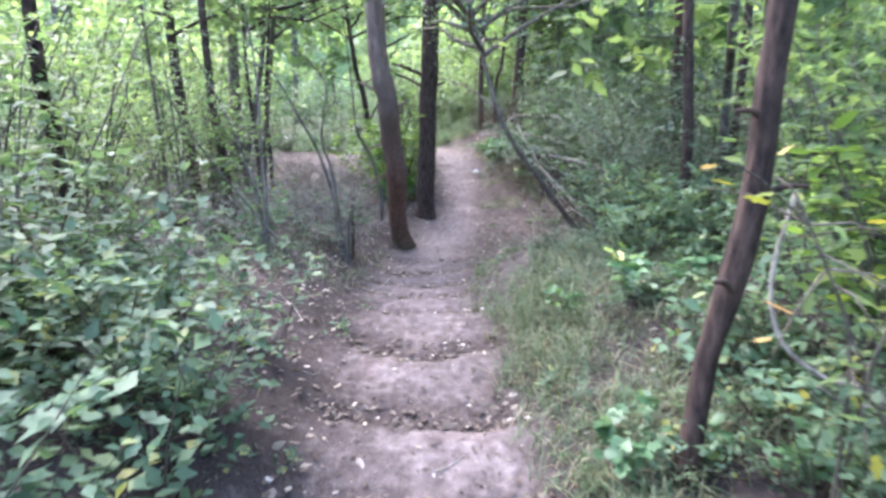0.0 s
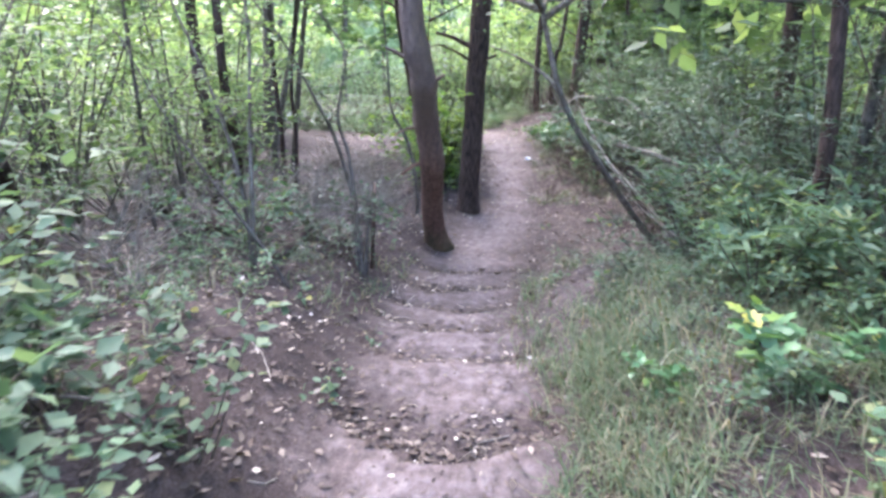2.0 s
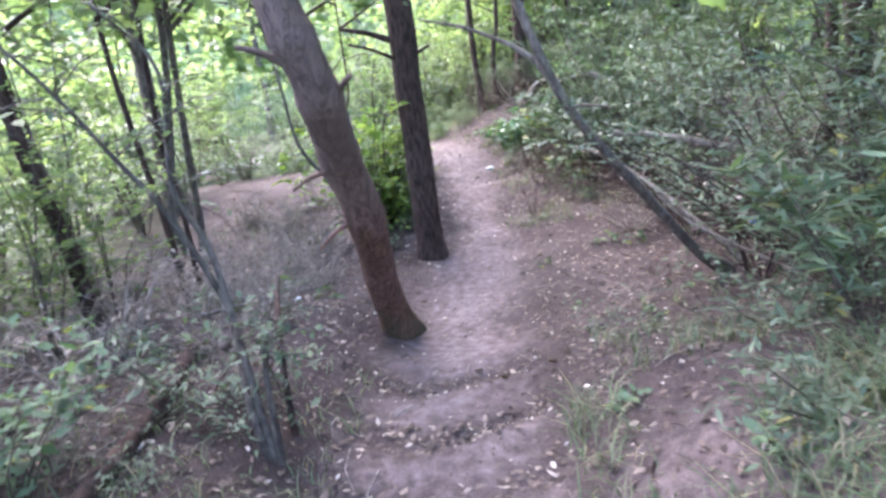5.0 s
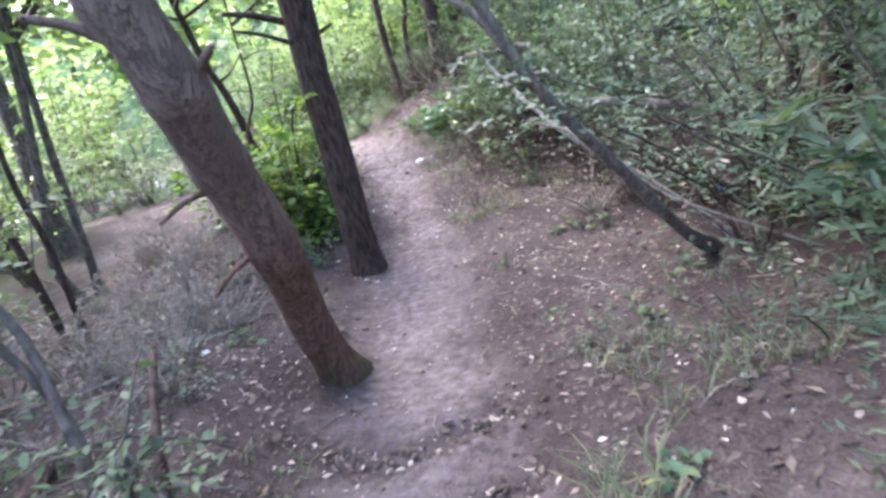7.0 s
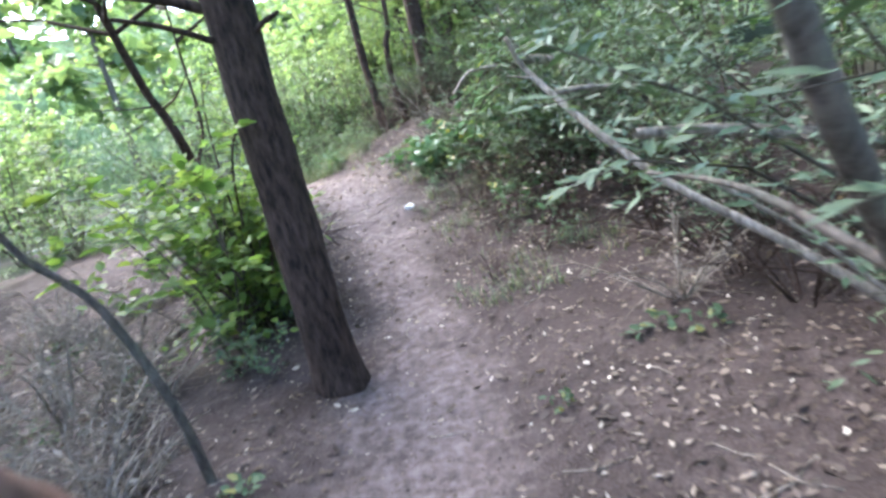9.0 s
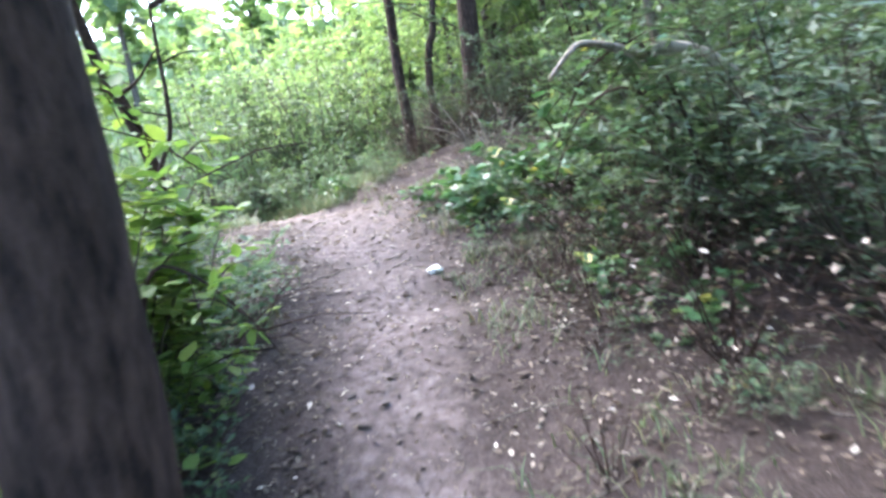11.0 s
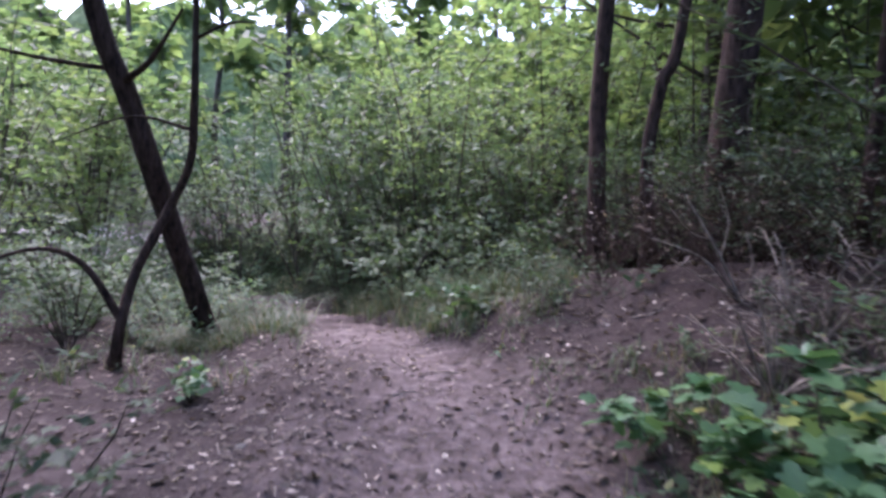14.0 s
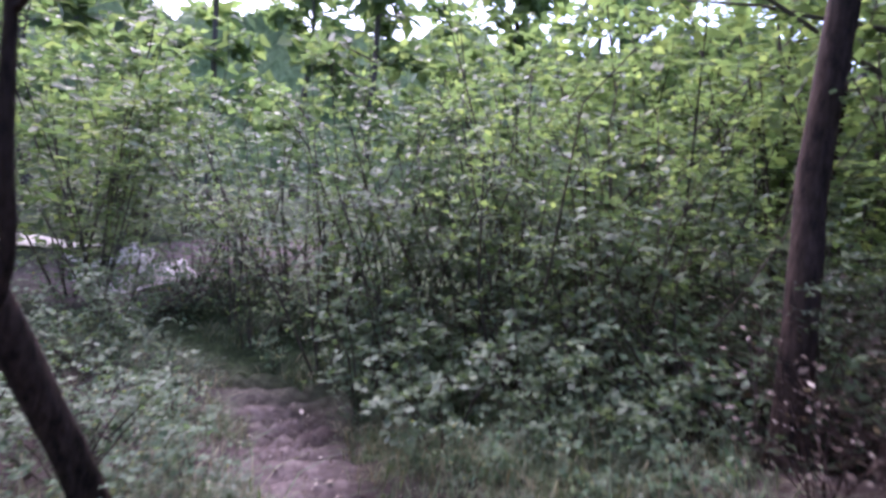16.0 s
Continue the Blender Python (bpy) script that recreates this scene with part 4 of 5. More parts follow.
FERN = Stand(plant_kinds("low_feathery_plant", "low feathery dark green plant on bare earth", "small plant", "low feathery plants", 2, LEAF_FINE, TWIG, 450,
                         height=0.45, stems=6, lean=1.0, twigs=6, twig=0.2, each=6, size=0.046, wide=0.3, shape="point", thick=0.004, bare=0.08, woody=0.3))
WILLOW = Stand(plant_kinds("long_leaved_shrub", "shrub with long narrow blue-green leaves", "shrub", "long-leaved shrubs", 2, LEAF_HERB, TWIG, 500,
                           height=1.0, stems=9, lean=0.85, twigs=9, twig=0.3, each=7, size=0.105, wide=0.26, shape="oval", thick=0.008, bare=0.12, woody=0.4))
BRIGHT = Stand(plant_kinds("broad_leaved_shrub", "bright green shrub with broad pointed leaves", "shrub", "broad-leaved shrubs", 3, LEAF_BRIGHT, TWIG, 600,
                           height=1.5, stems=9, lean=0.55, twigs=13, twig=0.36, each=6, size=0.10, wide=0.64, shape="oval", thick=0.010, bare=0.05, woody=0.5))
LOBED = Stand(plant_kinds("maple_seedling", "low seedling with lobed green leaves", "seedling", "lobed-leaved seedlings", 3, LEAF_LOBED, TWIG, 700,
                          height=0.55, stems=6, lean=0.8, twigs=6, twig=0.2, each=3, size=0.11, wide=0.95, shape="lobed", thick=0.006, bare=0.2, woody=0.5))
SPRIG = Stand(plant_kinds("ground_plant", "small low green plant in the litter", "small plant", "small ground plants", 4, LEAF_HERB, TWIG, 800,
                          height=0.16, stems=4, lean=0.9, twigs=2, twig=0.08, each=3, size=0.055, wide=0.55, shape="oval", thick=0.003, bare=0.3))

rng = random.Random(12)
# near the start: deep herbs and shrubs on both sides
HERBS.area(rng, -1.7, 0.0, 1.6, 4.0, 36, 0.8, 1.35, 0.7, 0.15)
HERBS.area(rng, -2.6, -0.8, 4.0, 6.2, 12, 0.3, 0.6, 1.0, 0.25)
SHRUBS.area(rng, -3.2, -1.3, 2.2, 3.9, 6, 0.7, 1.1, 1.5, 0.4)
SHRUBS.area(rng, -3.6, -2.2, 4.0, 6.3, 5, 0.5, 0.8, 2.0, 0.5)
HERBS.area(rng, 1.7, 2.6, 2.2, 3.4, 8, 0.7, 1.0, 1.2, 0.18)
HERBS.area(rng, 1.8, 2.7, 3.4, 6.8, 12, 0.4, 0.75, 1.4, 0.18)
HERBS.area(rng, 1.15, 1.8, 2.4, 6.4, 10, 0.3, 0.6, 0.8, 0.18)
FERN.area(rng, 1.0, 2.0, 3.6, 6.8, 12, 0.5, 0.9, 0.75, 0.2)
SHRUBS.area(rng, 2.5, 3.8, 2.0, 7.0, 9, 0.6, 1.0, 1.9, 0.4)
WILLOW.area(rng, 1.8, 2.8, 5.0, 8.0, 10, 0.75, 1.1, 1.5, 0.3)
LOBED.area(rng, 1.1, 1.9, 2.7, 3.4, 2, 0.5, 0.7, 0.8, 0.3)
HERBS.area(rng, 1.75, 2.7, 2.5, 4.0, 12, 0.8, 1.3, 1.2, 0.2)
SHRUBS.put(1.95, 2.4, 50, 0.7)
for x, y, turn, s in ((-2.5, 4.6, 0, 0.7), (-2.9, 3.0, 90, 0.72), (-3.3, 7.0, 180, 0.75), (-2.7, 9.3, 270, 0.6), (3.0, 4.6, 40, 0.75), (3.1, 3.0, 130, 0.7), (-4.4, 5.2, 20, 0.9), (-5.0, 8.6, 60, 0.95), (-4.6, 11.6, 10, 0.9), (-4.9, 13.6, 200, 0.9)):
    TALL.put(x, y, turn, s)
for x, y, turn, s in ((-1.35, 2.5, 0, 0.8), (-1.75, 3.1, 60, 0.95), (-2.2, 2.4, 120, 1.1), (-2.5, 3.4, 200, 1.2), (-1.9, 4.0, 250, 0.9), (-2.9, 4.3, 310, 1.15), (-2.6, 5.2, 20, 0.95), (-3.4, 5.9, 80, 1.2),
                      (-3.0, 6.8, 140, 1.0), (-3.8, 7.6, 190, 1.1), (-3.1, 8.4, 240, 1.0), (2.35, 3.0, 30, 0.9), (2.3, 3.7, 110, 0.85), (2.8, 4.9, 190, 1.0), (2.0, 2.5, 260, 0.8)):
    SLENDER.put(x, y, turn, s)
# the dark feathery thicket
for x, y, turn, s in ((2.6, 7.6, 0, 0.8), (2.85, 8.4, 70, 0.9), (3.0, 7.2, 140, 1.05), (2.9, 9.3, 30, 1.0), (3.6, 8.3, 210, 1.15), (3.4, 10.2, 260, 1.0), (2.9, 11.0, 310, 0.95), (2.75, 12.1, 20, 0.9), (3.5, 12.8, 80, 1.0), (2.6, 13.4, 160, 0.85), (3.3, 6.4, 60, 0.9)):
    FINE.put(x, y, turn, s)
FERN.put(-0.9, 7.2, 40, 1.7)
FERN.put(-1.1, 7.3, 200, 1.5)
HERBS.put(-1.35, 6.3, 0, 1.15)
HERBS.put(-1.55, 6.65, 80, 1.2)
HERBS.put(-1.7, 6.2, 160, 1.0)
FERN.put(-0.9, 7.1, 140, 1.2)
FERN.put(1.1, 8.05, 10, 0.7)
FERN.put(1.75, 7.9, 110, 1.3)
FERN.put(2.1, 7.5, 210, 1.6)
FERN.area(rng, 1.3, 2.3, 6.2, 7.8, 6, 0.9, 1.5, 1.0, 0.25)
FERN.area(rng, -1.8, -0.7, 5.6, 8.4, 6, 0.6, 1.1, 0.9, 0.3)
HERBS.area(rng, -2.4, -0.9, 2.6, 3.7, 12, 0.9, 1.3, 1.1, 0.2)
HERBS.area(rng, 1.95, 2.7, 4.2, 6.8, 10, 0.7, 1.1, 1.4, 0.25)
# left of the pines
for x, y, turn, s in ((-0.85, 11.75, 20, 1.3), (-0.6, 11.9, 150, 1.2), (-0.7, 12.3, 210, 0.7), (-0.5, 12.0, 60, 0.5), (-0.65, 12.6, 40, 0.85), (-0.75, 12.2, 300, 1.15)):
    BRIGHT.put(x, y, turn, s)
HERBS.area(rng, -1.0, -0.3, 11.1, 13.2, 8, 0.6, 0.9, 0.7, 0.2)
WILLOW.put(-0.75, 12.8, 30, 0.95)
HERBS.put(-0.55, 12.75, 200, 1.2)
HERBS.put(-0.7, 13.2, 100, 1.2)
for x, y, turn, s in ((1.75, 14.2, 0, 0.8), (2.15, 13.5, 90, 0.95), (2.3, 14.7, 180, 1.0)):
    WILLOW.put(x, y, turn, s)
SHRUBS.area(rng, -1.9, -0.9, 12.6, 14.2, 4, 0.5, 0.8, 1.2, 0.4)
# right bank past the bare earth
SHRUBS.area(rng, 2.0, 2.8, 11.6, 15.2, 8, 0.5, 0.85, 1.5, 0.35)
THICKET.area(rng, 2.0, 3.2, 12.4, 16.8, 7, 0.6, 0.9, 1.6, 0.5)
LOBED.area(rng, 1.5, 2.3, 11.6, 15.4, 13, 0.5, 0.85, 1.1, 0.25)
HERBS.area(rng, 1.2, 2.3, 12.8, 16.2, 14, 0.35, 0.6, 0.95, 0.2)
for x, y, turn, s in ((1.2, 14.75, 0, 0.9), (1.5, 14.95, 120, 1.2), (1.4, 14.3, 240, 1.0), (1.75, 14.5, 60, 1.4)):
    LOBED.put(x, y, turn, s)
LOBED.put(1.25, 14.5, 60, 0.7)
WILLOW.put(-0.5, 13.25, 70, 0.85)
SHRUBS.put(-0.95, 13.45, 20, 0.6)
LOBED.put(-0.05, 16.85, 60, 0.7)
LOBED.put(-1.35, 15.75, 60, 0.5)
LOBED.put(1.0, 15.15, 30, 0.9)
LOBED.put(1.2, 4.6, 30, 0.42)
LOBED.put(1.65, 4.5, 100, 0.8)
# the thicket beyond the bend
HERBS.area(rng, -0.5, 0.6, 16.6, 18.6, 10, 0.4, 0.7, 0.75, 0.2)
SHRUBS.area(rng, -2.2, 1.6, 18.0, 19.6, 17, 0.6, 1.0, 0.75, 0.3)
THICKET.area(rng, -2.4, 2.4, 19.0, 20.4, 12, 0.75, 1.05, 1.0, 0.4)
SHRUBS.area(rng, -5.0, -2.2, 16.4, 20.0, 9, 0.6, 1.0, 1.2, 0.5)
HERBS.area(rng, -3.4, -1.4, 16.6, 18.6, 12, 0.5, 0.9, 0.6, 0.25)
TALL.area(rng, 3.2, 6.0, 14.5, 22.0, 8, 0.8, 1.15, 2.0, 0.7)
TALL.area(rng, 4.0, 7.0, 2.0, 14.0, 9, 0.8, 1.1, 2.5, 0.9)
THICKET.area(rng, -4.6, -3.0, 2.0, 7.5, 6, 0.7, 1.0, 2.5, 0.6)
THICKET.area(rng, -7.5, -4.4, 7.5, 17.0, 6, 0.7, 1.0, 3.0, 0.9)
TALL.area(rng, -9.0, -5.0, 3.0, 18.0, 6, 0.7, 1.1, 3.0, 1.2)
TALL.area(rng, -3.6, -2.4, 7.8, 9.2, 2, 0.5, 0.6, 2.4, 0.8)
for y, xs, s in ((23.8, np.arange(-9.0, 8.0, 1.45), 0.75), (27.0, np.arange(-12, 11, 2.5), 0.95), (-4.5, np.arange(-9, 9, 2.6), 0.9)):
    for x in xs:
        if (y == 23.8 and -6.5 < x < -2.5) or (y == 27.0 and -9 < x < -3):
            continue
        SCREEN.put(float(x) + rng.uniform(-0.5, 0.5), y + rng.uniform(-0.8, 0.8), rng.uniform(0, 360), s * rng.uniform(0.85, 1.15))
for x, ys, s in ((-7.0, np.array((3.0, 4.9, 6.8, 8.7, 12.5, 16.3, 20.1, 22.0)), 0.75), (-10.5, np.arange(0, 25, 3.6), 1.05), (6.2, np.arange(1, 23, 2.1), 0.9), (9.5, np.arange(0, 25, 3.2), 1.1)):
    for y in ys:
        SCREEN.put(x + rng.uniform(-0.6, 0.6), float(y) + rng.uniform(-0.5, 0.5), rng.uniform(0, 360), s * rng.uniform(0.85, 1.15))
for x, y, turn, s in ((-3.2, 20.8, 10, 1.1), (-3.8, 21.2, 100, 1.2), (-2.5, 20.5, 200, 1.15), (-4.7, 21.9, 300, 1.2), (-1.8, 20.4, 50, 1.2), (-0.9, 20.6, 20, 1.3), (0.1, 20.4, 80, 1.25)):
    THICKET.put(x, y, turn, s)
for x, y, turn, s in ((-1.2, 21.8, 60, 1.0), (0.3, 21.6, 120, 1.0), (1.6, 21.2, 180, 1.05), (2.6, 20.2, 240, 1.1), (3.6, 18.8, 300, 1.1), (3.6, 16.8, 30, 1.0), (-5.6, 20.6, 90, 0.8)):
    TALL.put(x, y, turn, s)
for x in np.arange(-13.0, 6.0, 1.9):
    if not -8.5 < x < -3:
        SCREEN.put(float(x), 25.6 + rng.uniform(-0.5, 0.5), rng.uniform(0, 360), rng.uniform(0.65, 0.85))
FINE.put(1.9, 17.2, 20, 0.6)
FINE.put(3.0, 15.4, 80, 1.2)
FINE.put(2.45, 12.5, 200, 0.75)
FINE.put(3.4, 14.4, 170, 1.2)
FINE.put(2.3, 16.2, 120, 0.65)
FINE.put(1.3, 18.6, 220, 0.6)
FINE.put(2.6, 18.2, 300, 0.8)
BRIGHT.put(2.9, 4.3, 15, 0.9)
BRIGHT.put(2.6, 3.1, 95, 1.1)
for x, y, s in ((1.2, 24.6, 0.9), (2.4, 24.2, 1.0), (3.4, 25.0, 1.1), (2.9, 23.0, 0.8), (4.4, 23.6, 0.95)):
    SCREEN.put(x, y, x * 77, s)
FERN.area(rng, 0.2, 1.0, 15.6, 18.2, 7, 0.6, 1.0, 0.8, 0.22)
DARK_SPOTS = ((2.45, 8.9, 0, 1.2), (2.75, 9.8, 60, 1.4), (2.4, 10.1, 120, 1.1), (2.7, 7.9, 200, 1.2), (3.1, 9.2, 280, 1.5), (2.5, 11.2, 330, 1.3), (1.0, 17.6, 0, 0.9), (1.5, 17.0, 60, 1.0), (2.0, 17.4, 120, 1.2), (1.2, 18.3, 180, 1.1), (1.9, 18.2, 240, 1.3), (2.6, 17.0, 300, 1.3), (2.5, 18.8, 30, 1.5), (0.9, 16.9, 90, 0.7), (1.6, 16.3, 150, 0.8))
HERBS.edge(rng, 17.6, 19.8, 0.65, 1.1, 14, 0.4, 0.65)
SHRUBS.edge(rng, 17.9, 20.4, 1.0, 1.7, 6, 0.4, 0.6)
HERBS.edge(rng, 17.2, 19.8, -1.5, -0.65, 16, 0.35, 0.6)
FERN.edge(rng, 17.0, 19.6, 0.6, 1.0, 8, 0.5, 0.8)
FERN.edge(rng, 16.6, 19.4, -1.2, -0.6, 7, 0.5, 0.8)
HERBS.area(rng, -5.2, -2.4, 19.0, 21.4, 22, 0.5, 0.9, 0.5, 0.25)
HERBS.area(rng, -4.6, -2.7, 16.8, 18.8, 14, 0.5, 0.9, 0.6, 0.25)
for x, y, turn, s in ((-3.6, 20.4, 30, 1.0), (-3.2, 20.1, 140, 0.75), (-4.9, 20.3, 220, 0.6)):
    SLENDER.put(x, y, turn, s)
for x, y, turn, s in ((-2.2, 19.6, 0, 1.15), (-1.4, 19.4, 70, 1.1), (-0.5, 19.2, 140, 1.15), (0.3, 19.0, 210, 1.0), (-3.0, 21.3, 280, 1.3), (-1.8, 20.8, 20, 1.35), (-0.6, 20.6, 90, 1.3), (0.6, 20.2, 160, 1.3), (-5.4, 18.6, 230, 1.2), (-4.4, 17.2, 300, 1.1), (-6.2, 20.8, 10, 1.3)):
    SLENDER.put(x, y, turn, s)
THICKET.put(-4.5, 20.9, 40, 0.75)
SLENDER.put(-5.2, 21.1, 110, 0.55)
SLENDER.put(-5.9, 21.3, 200, 0.5)
HERBS.area(rng, -6.8, -4.0, 20.4, 21.7, 14, 0.6, 1.1, 0.0, 0.3)
HERBS.area(rng, -1.6, 0.4, 17.4, 18.8, 8, 0.5, 0.7, 0.7, 0.25)
BRUSH = Stand(plant_kinds("bare_brush", "grey leafless brush of thin dead twigs", "brush", "bare brush", 3, LITTER, BARK_DEAD, 850,
                          height=0.8, stems=12, lean=0.95, twigs=9, twig=0.35, each=1, size=0.05, wide=0.5, shape="point", thick=0.013, bare=0.15, woody=1.0))
for x, y, turn, s in ((-2.0, 8.2, 20, 1.0), (-2.6, 9.1, 130, 1.2), (-1.7, 7.3, 200, 0.9), (-3.2, 7.6, 280, 1.2), (-2.9, 9.9, 330, 1.1), (-3.6, 9.0, 45, 1.3), (-2.4, 6.2, 75, 1.0), (-1.5, 9.9, 165, 0.8), (-1.6, 10.9, 0, 0.7), (-2.1, 10.0, 60, 0.8), (-2.4, 11.6, 120, 1.0), (-1.7, 9.2, 180, 0.6), (-3.0, 10.6, 240, 1.0), (-1.5, 13.6, 300, 0.7), (-2.9, 13.2, 40, 1.1), (-1.3, 8.0, 90, 0.6), (-2.3, 7.2, 150, 0.8), (-1.5, 5.2, 40, 0.6), (-1.9, 5.7, 100, 0.8), (-1.4, 6.6, 170, 0.6), (-1.7, 11.4, 10, 0.9), (-1.2, 10.4, 230, 0.7), (-1.9, 12.2, 300, 1.0), (-1.4, 9.4, 20, 0.7), (-1.2, 9.0, 50, 0.7), (-1.55, 9.7, 120, 0.9), (-1.1, 8.5, 190, 0.55), (-1.3, 10.2, 260, 0.8), (-0.95, 9.6, 330, 0.5), (-1.8, 9.0, 15, 0.9), (-1.5, 10.8, 140, 1.1), (-1.9, 11.2, 200, 1.3), (-1.35, 11.5, 80, 0.9), (-2.3, 10.6, 20, 1.3), (-1.2, 10.0, 300, 0.8), (1.5, 15.6, 45, 0.8), (-3.3, 8.4, 10, 1.0), (1.75, 15.9, 10, 0.9), (1.9, 14.8, 200, 0.8), (2.0, 10.6, 70, 0.9), (0.6, 19.1, 100, 1.2), (1.3, 19.5, 210, 1.3)):
    BRUSH.put(x, y, turn, s)
BRUSH.area(rng, -3.2, -1.3, 10.6, 13.4, 10, 0.7, 1.2, 1.2, 0.35)
HERBS.area(rng, 1.0, 1.9, 11.8, 14.6, 9, 0.3, 0.5, 0.6, 0.25)
DARK_BRUSH = Stand(plant_kinds("dark_brush", "dark leafless brush under the feathery shrubs", "brush", "dark brush", 3, LITTER, BARK_DARK, 870,
                               height=1.0, stems=14, lean=1.0, twigs=9, twig=0.4, each=1, size=0.05, wide=0.5, shape="point", thick=0.006, bare=0.1, woody=1.0))
for x, y, turn, s in ((1.9, 12.0, 0, 1.0), (2.2, 12.5, 80, 1.1), (1.85, 12.9, 160, 0.8), (2.4, 11.6, 240, 1.1), (2.4, 10.6, 20, 0.9), (1.7, 17.2, 60, 0.9), (2.1, 16.6, 140, 1.0), (1.5, 18.0, 220, 1.0), (2.2, 17.8, 300, 1.2), (1.2, 16.9, 100, 0.7)):
    DARK_BRUSH.put(x, y, turn, s)
for x, y, turn, s in ((1.4, 12.2, 30, 0.55), (1.55, 12.6, 110, 0.7), (1.4, 13.0, 190, 0.5), (1.6, 11.8, 270, 0.6), (1.75, 13.4, 350, 0.7), (2.0, 18.9, 10, 1.5), (2.5, 18.4, 80, 1.6), (1.4, 18.8, 150, 1.3), (1.0, 19.3, 220, 1.4), (2.6, 19.6, 290, 1.7), (1.8, 19.8, 330, 1.6)):
    DARK_BRUSH.put(x, y, turn, s)
DARK_BRUSH.area(rng, 1.0, 2.0, 11.6, 14.6, 12, 0.35, 0.65, 0.65, 0.25)
for x, y, turn, s in DARK_SPOTS:
    DARK_BRUSH.put(x, y, turn, s)
FERN.area(rng, 1.2, 1.9, 11.7, 13.6, 5, 0.5, 0.9, 0.7, 0.3)
SPRIG.area(rng, -3.0, -0.8, 8.0, 13.5, 16, 0.8, 1.6, 0.6, 0.2)
HERBS.area(rng, -3.4, -1.3, 8.0, 13.0, 12, 0.3, 0.6, 1.2, 0.4)
SPRIG.area(rng, -3.0, 2.2, 6.5, 17.0, 34, 0.6, 1.4, 0.5, 0.2)
SPRIG.area(rng, -1.2, 1.5, 2.5, 6.5, 14, 0.6, 1.2, 0.5, 0.2)


# ---- the wood around ----
def wood_tree(seed, leaf=0.36, limbs=13, name="woodland_tree", group="trees of the wood around"):
    r = random.Random(seed)
    tall = r.uniform(8, 11)
    nodes = [(0, 0, 0), (r.uniform(-0.2, 0.2), r.uniform(-0.2, 0.2), tall * 0.3), (r.uniform(-0.4, 0.4), r.uniform(-0.4, 0.4), tall * 0.65), (0, 0, tall)]
    return trunk_tree(name, "leafy woodland tree with a slender trunk", nodes, [0.14, 0.11, 0.08, 0.02], BARK_GREY, 8, 3, 0.1, crown=(tall * 0.2, tall * 0.98, 2.9, limbs, leaf, LEAF_TREE), seed=seed, group=group, per=5)


WOODS = Stand([wood_tree(900 + k) for k in range(4)])
# oaks added only so that their high crowns darken the thicket below
for k, (x, y, tall) in enumerate(((3.0, 18.0, 8.5), (2.2, 22.4, 9.0), (3.5, 7.9, 8.0), (3.7, 10.2, 8.5))):
    g = ground(x, ahead(y)) + 0.05
    trunk_tree("oak_tree", "added slender oak with a high crown that shades the thicket", [(x, y, g), (x + 0.05, y, g + tall * 0.3), (x - 0.1, y - 0.1, g + tall * 0.65), (x, y, g + tall)], [0.055, 0.045, 0.035, 0.015], BARK_DARK, 10, 4, 0.12,
               crown=(4.4, tall - 0.2, 3.2, 34, 0.22, LEAF_TREE), seed=960 + k, group="slender oaks over the thicket", per=5)
# dense crowns added to keep skylight off the right-hand thicket
SHADE_TREES = Stand([wood_tree(930 + k, 0.2, 30, "broad_crowned_tree", "broad-crowned trees over the thicket") for k in range(2)])
for x, y, turn, s in ((3.9, 18.6, 100, 0.95), (2.4, 20.4, 190, 0.85), (4.4, 20.6, 40, 1.0), (5.6, 18.6, 130, 1.05)):
    SHADE_TREES.put(x, y, turn, s)
# five nearer trees, added to shade the bare earth, trail and right bank
for x, y in ((4.6, 19.6), (3.4, 22.2), (2.9, 20.8), (4.3, 9.2), (-4.7, 14.4)):
    WOODS.put(x, y, x * 90, 1.0)
wr = random.Random(77)
spots = []
while len(spots) < 15:
    a, d = wr.uniform(0, 2 * math.pi), wr.uniform(8, 30)
    x, y = d * math.cos(a) * 0.9, 11 + d * math.sin(a) * 1.15
    if -6 < x < 5 and -3 < y < 24 or any((x - p) ** 2 + (y - q) ** 2 < 5 for p, q in spots):
        continue
    spots.append((x, y))
    WOODS.put(x, y, wr.uniform(0, 360), wr.uniform(0.75, 1.25))


FAR = Stand([wood_tree(950 + k, 0.64, 10, "distant_tree", "distant trees") for k in range(3)])
for k in range(26):
    a = radians(-75 + 150 * k / 25)
    d = 27 if k % 2 else 34
    FAR.put(math.sin(a) * d, 12 + math.cos(a) * d, k * 77, 1.25 + 0.25 * math.sin(k * 1.7))


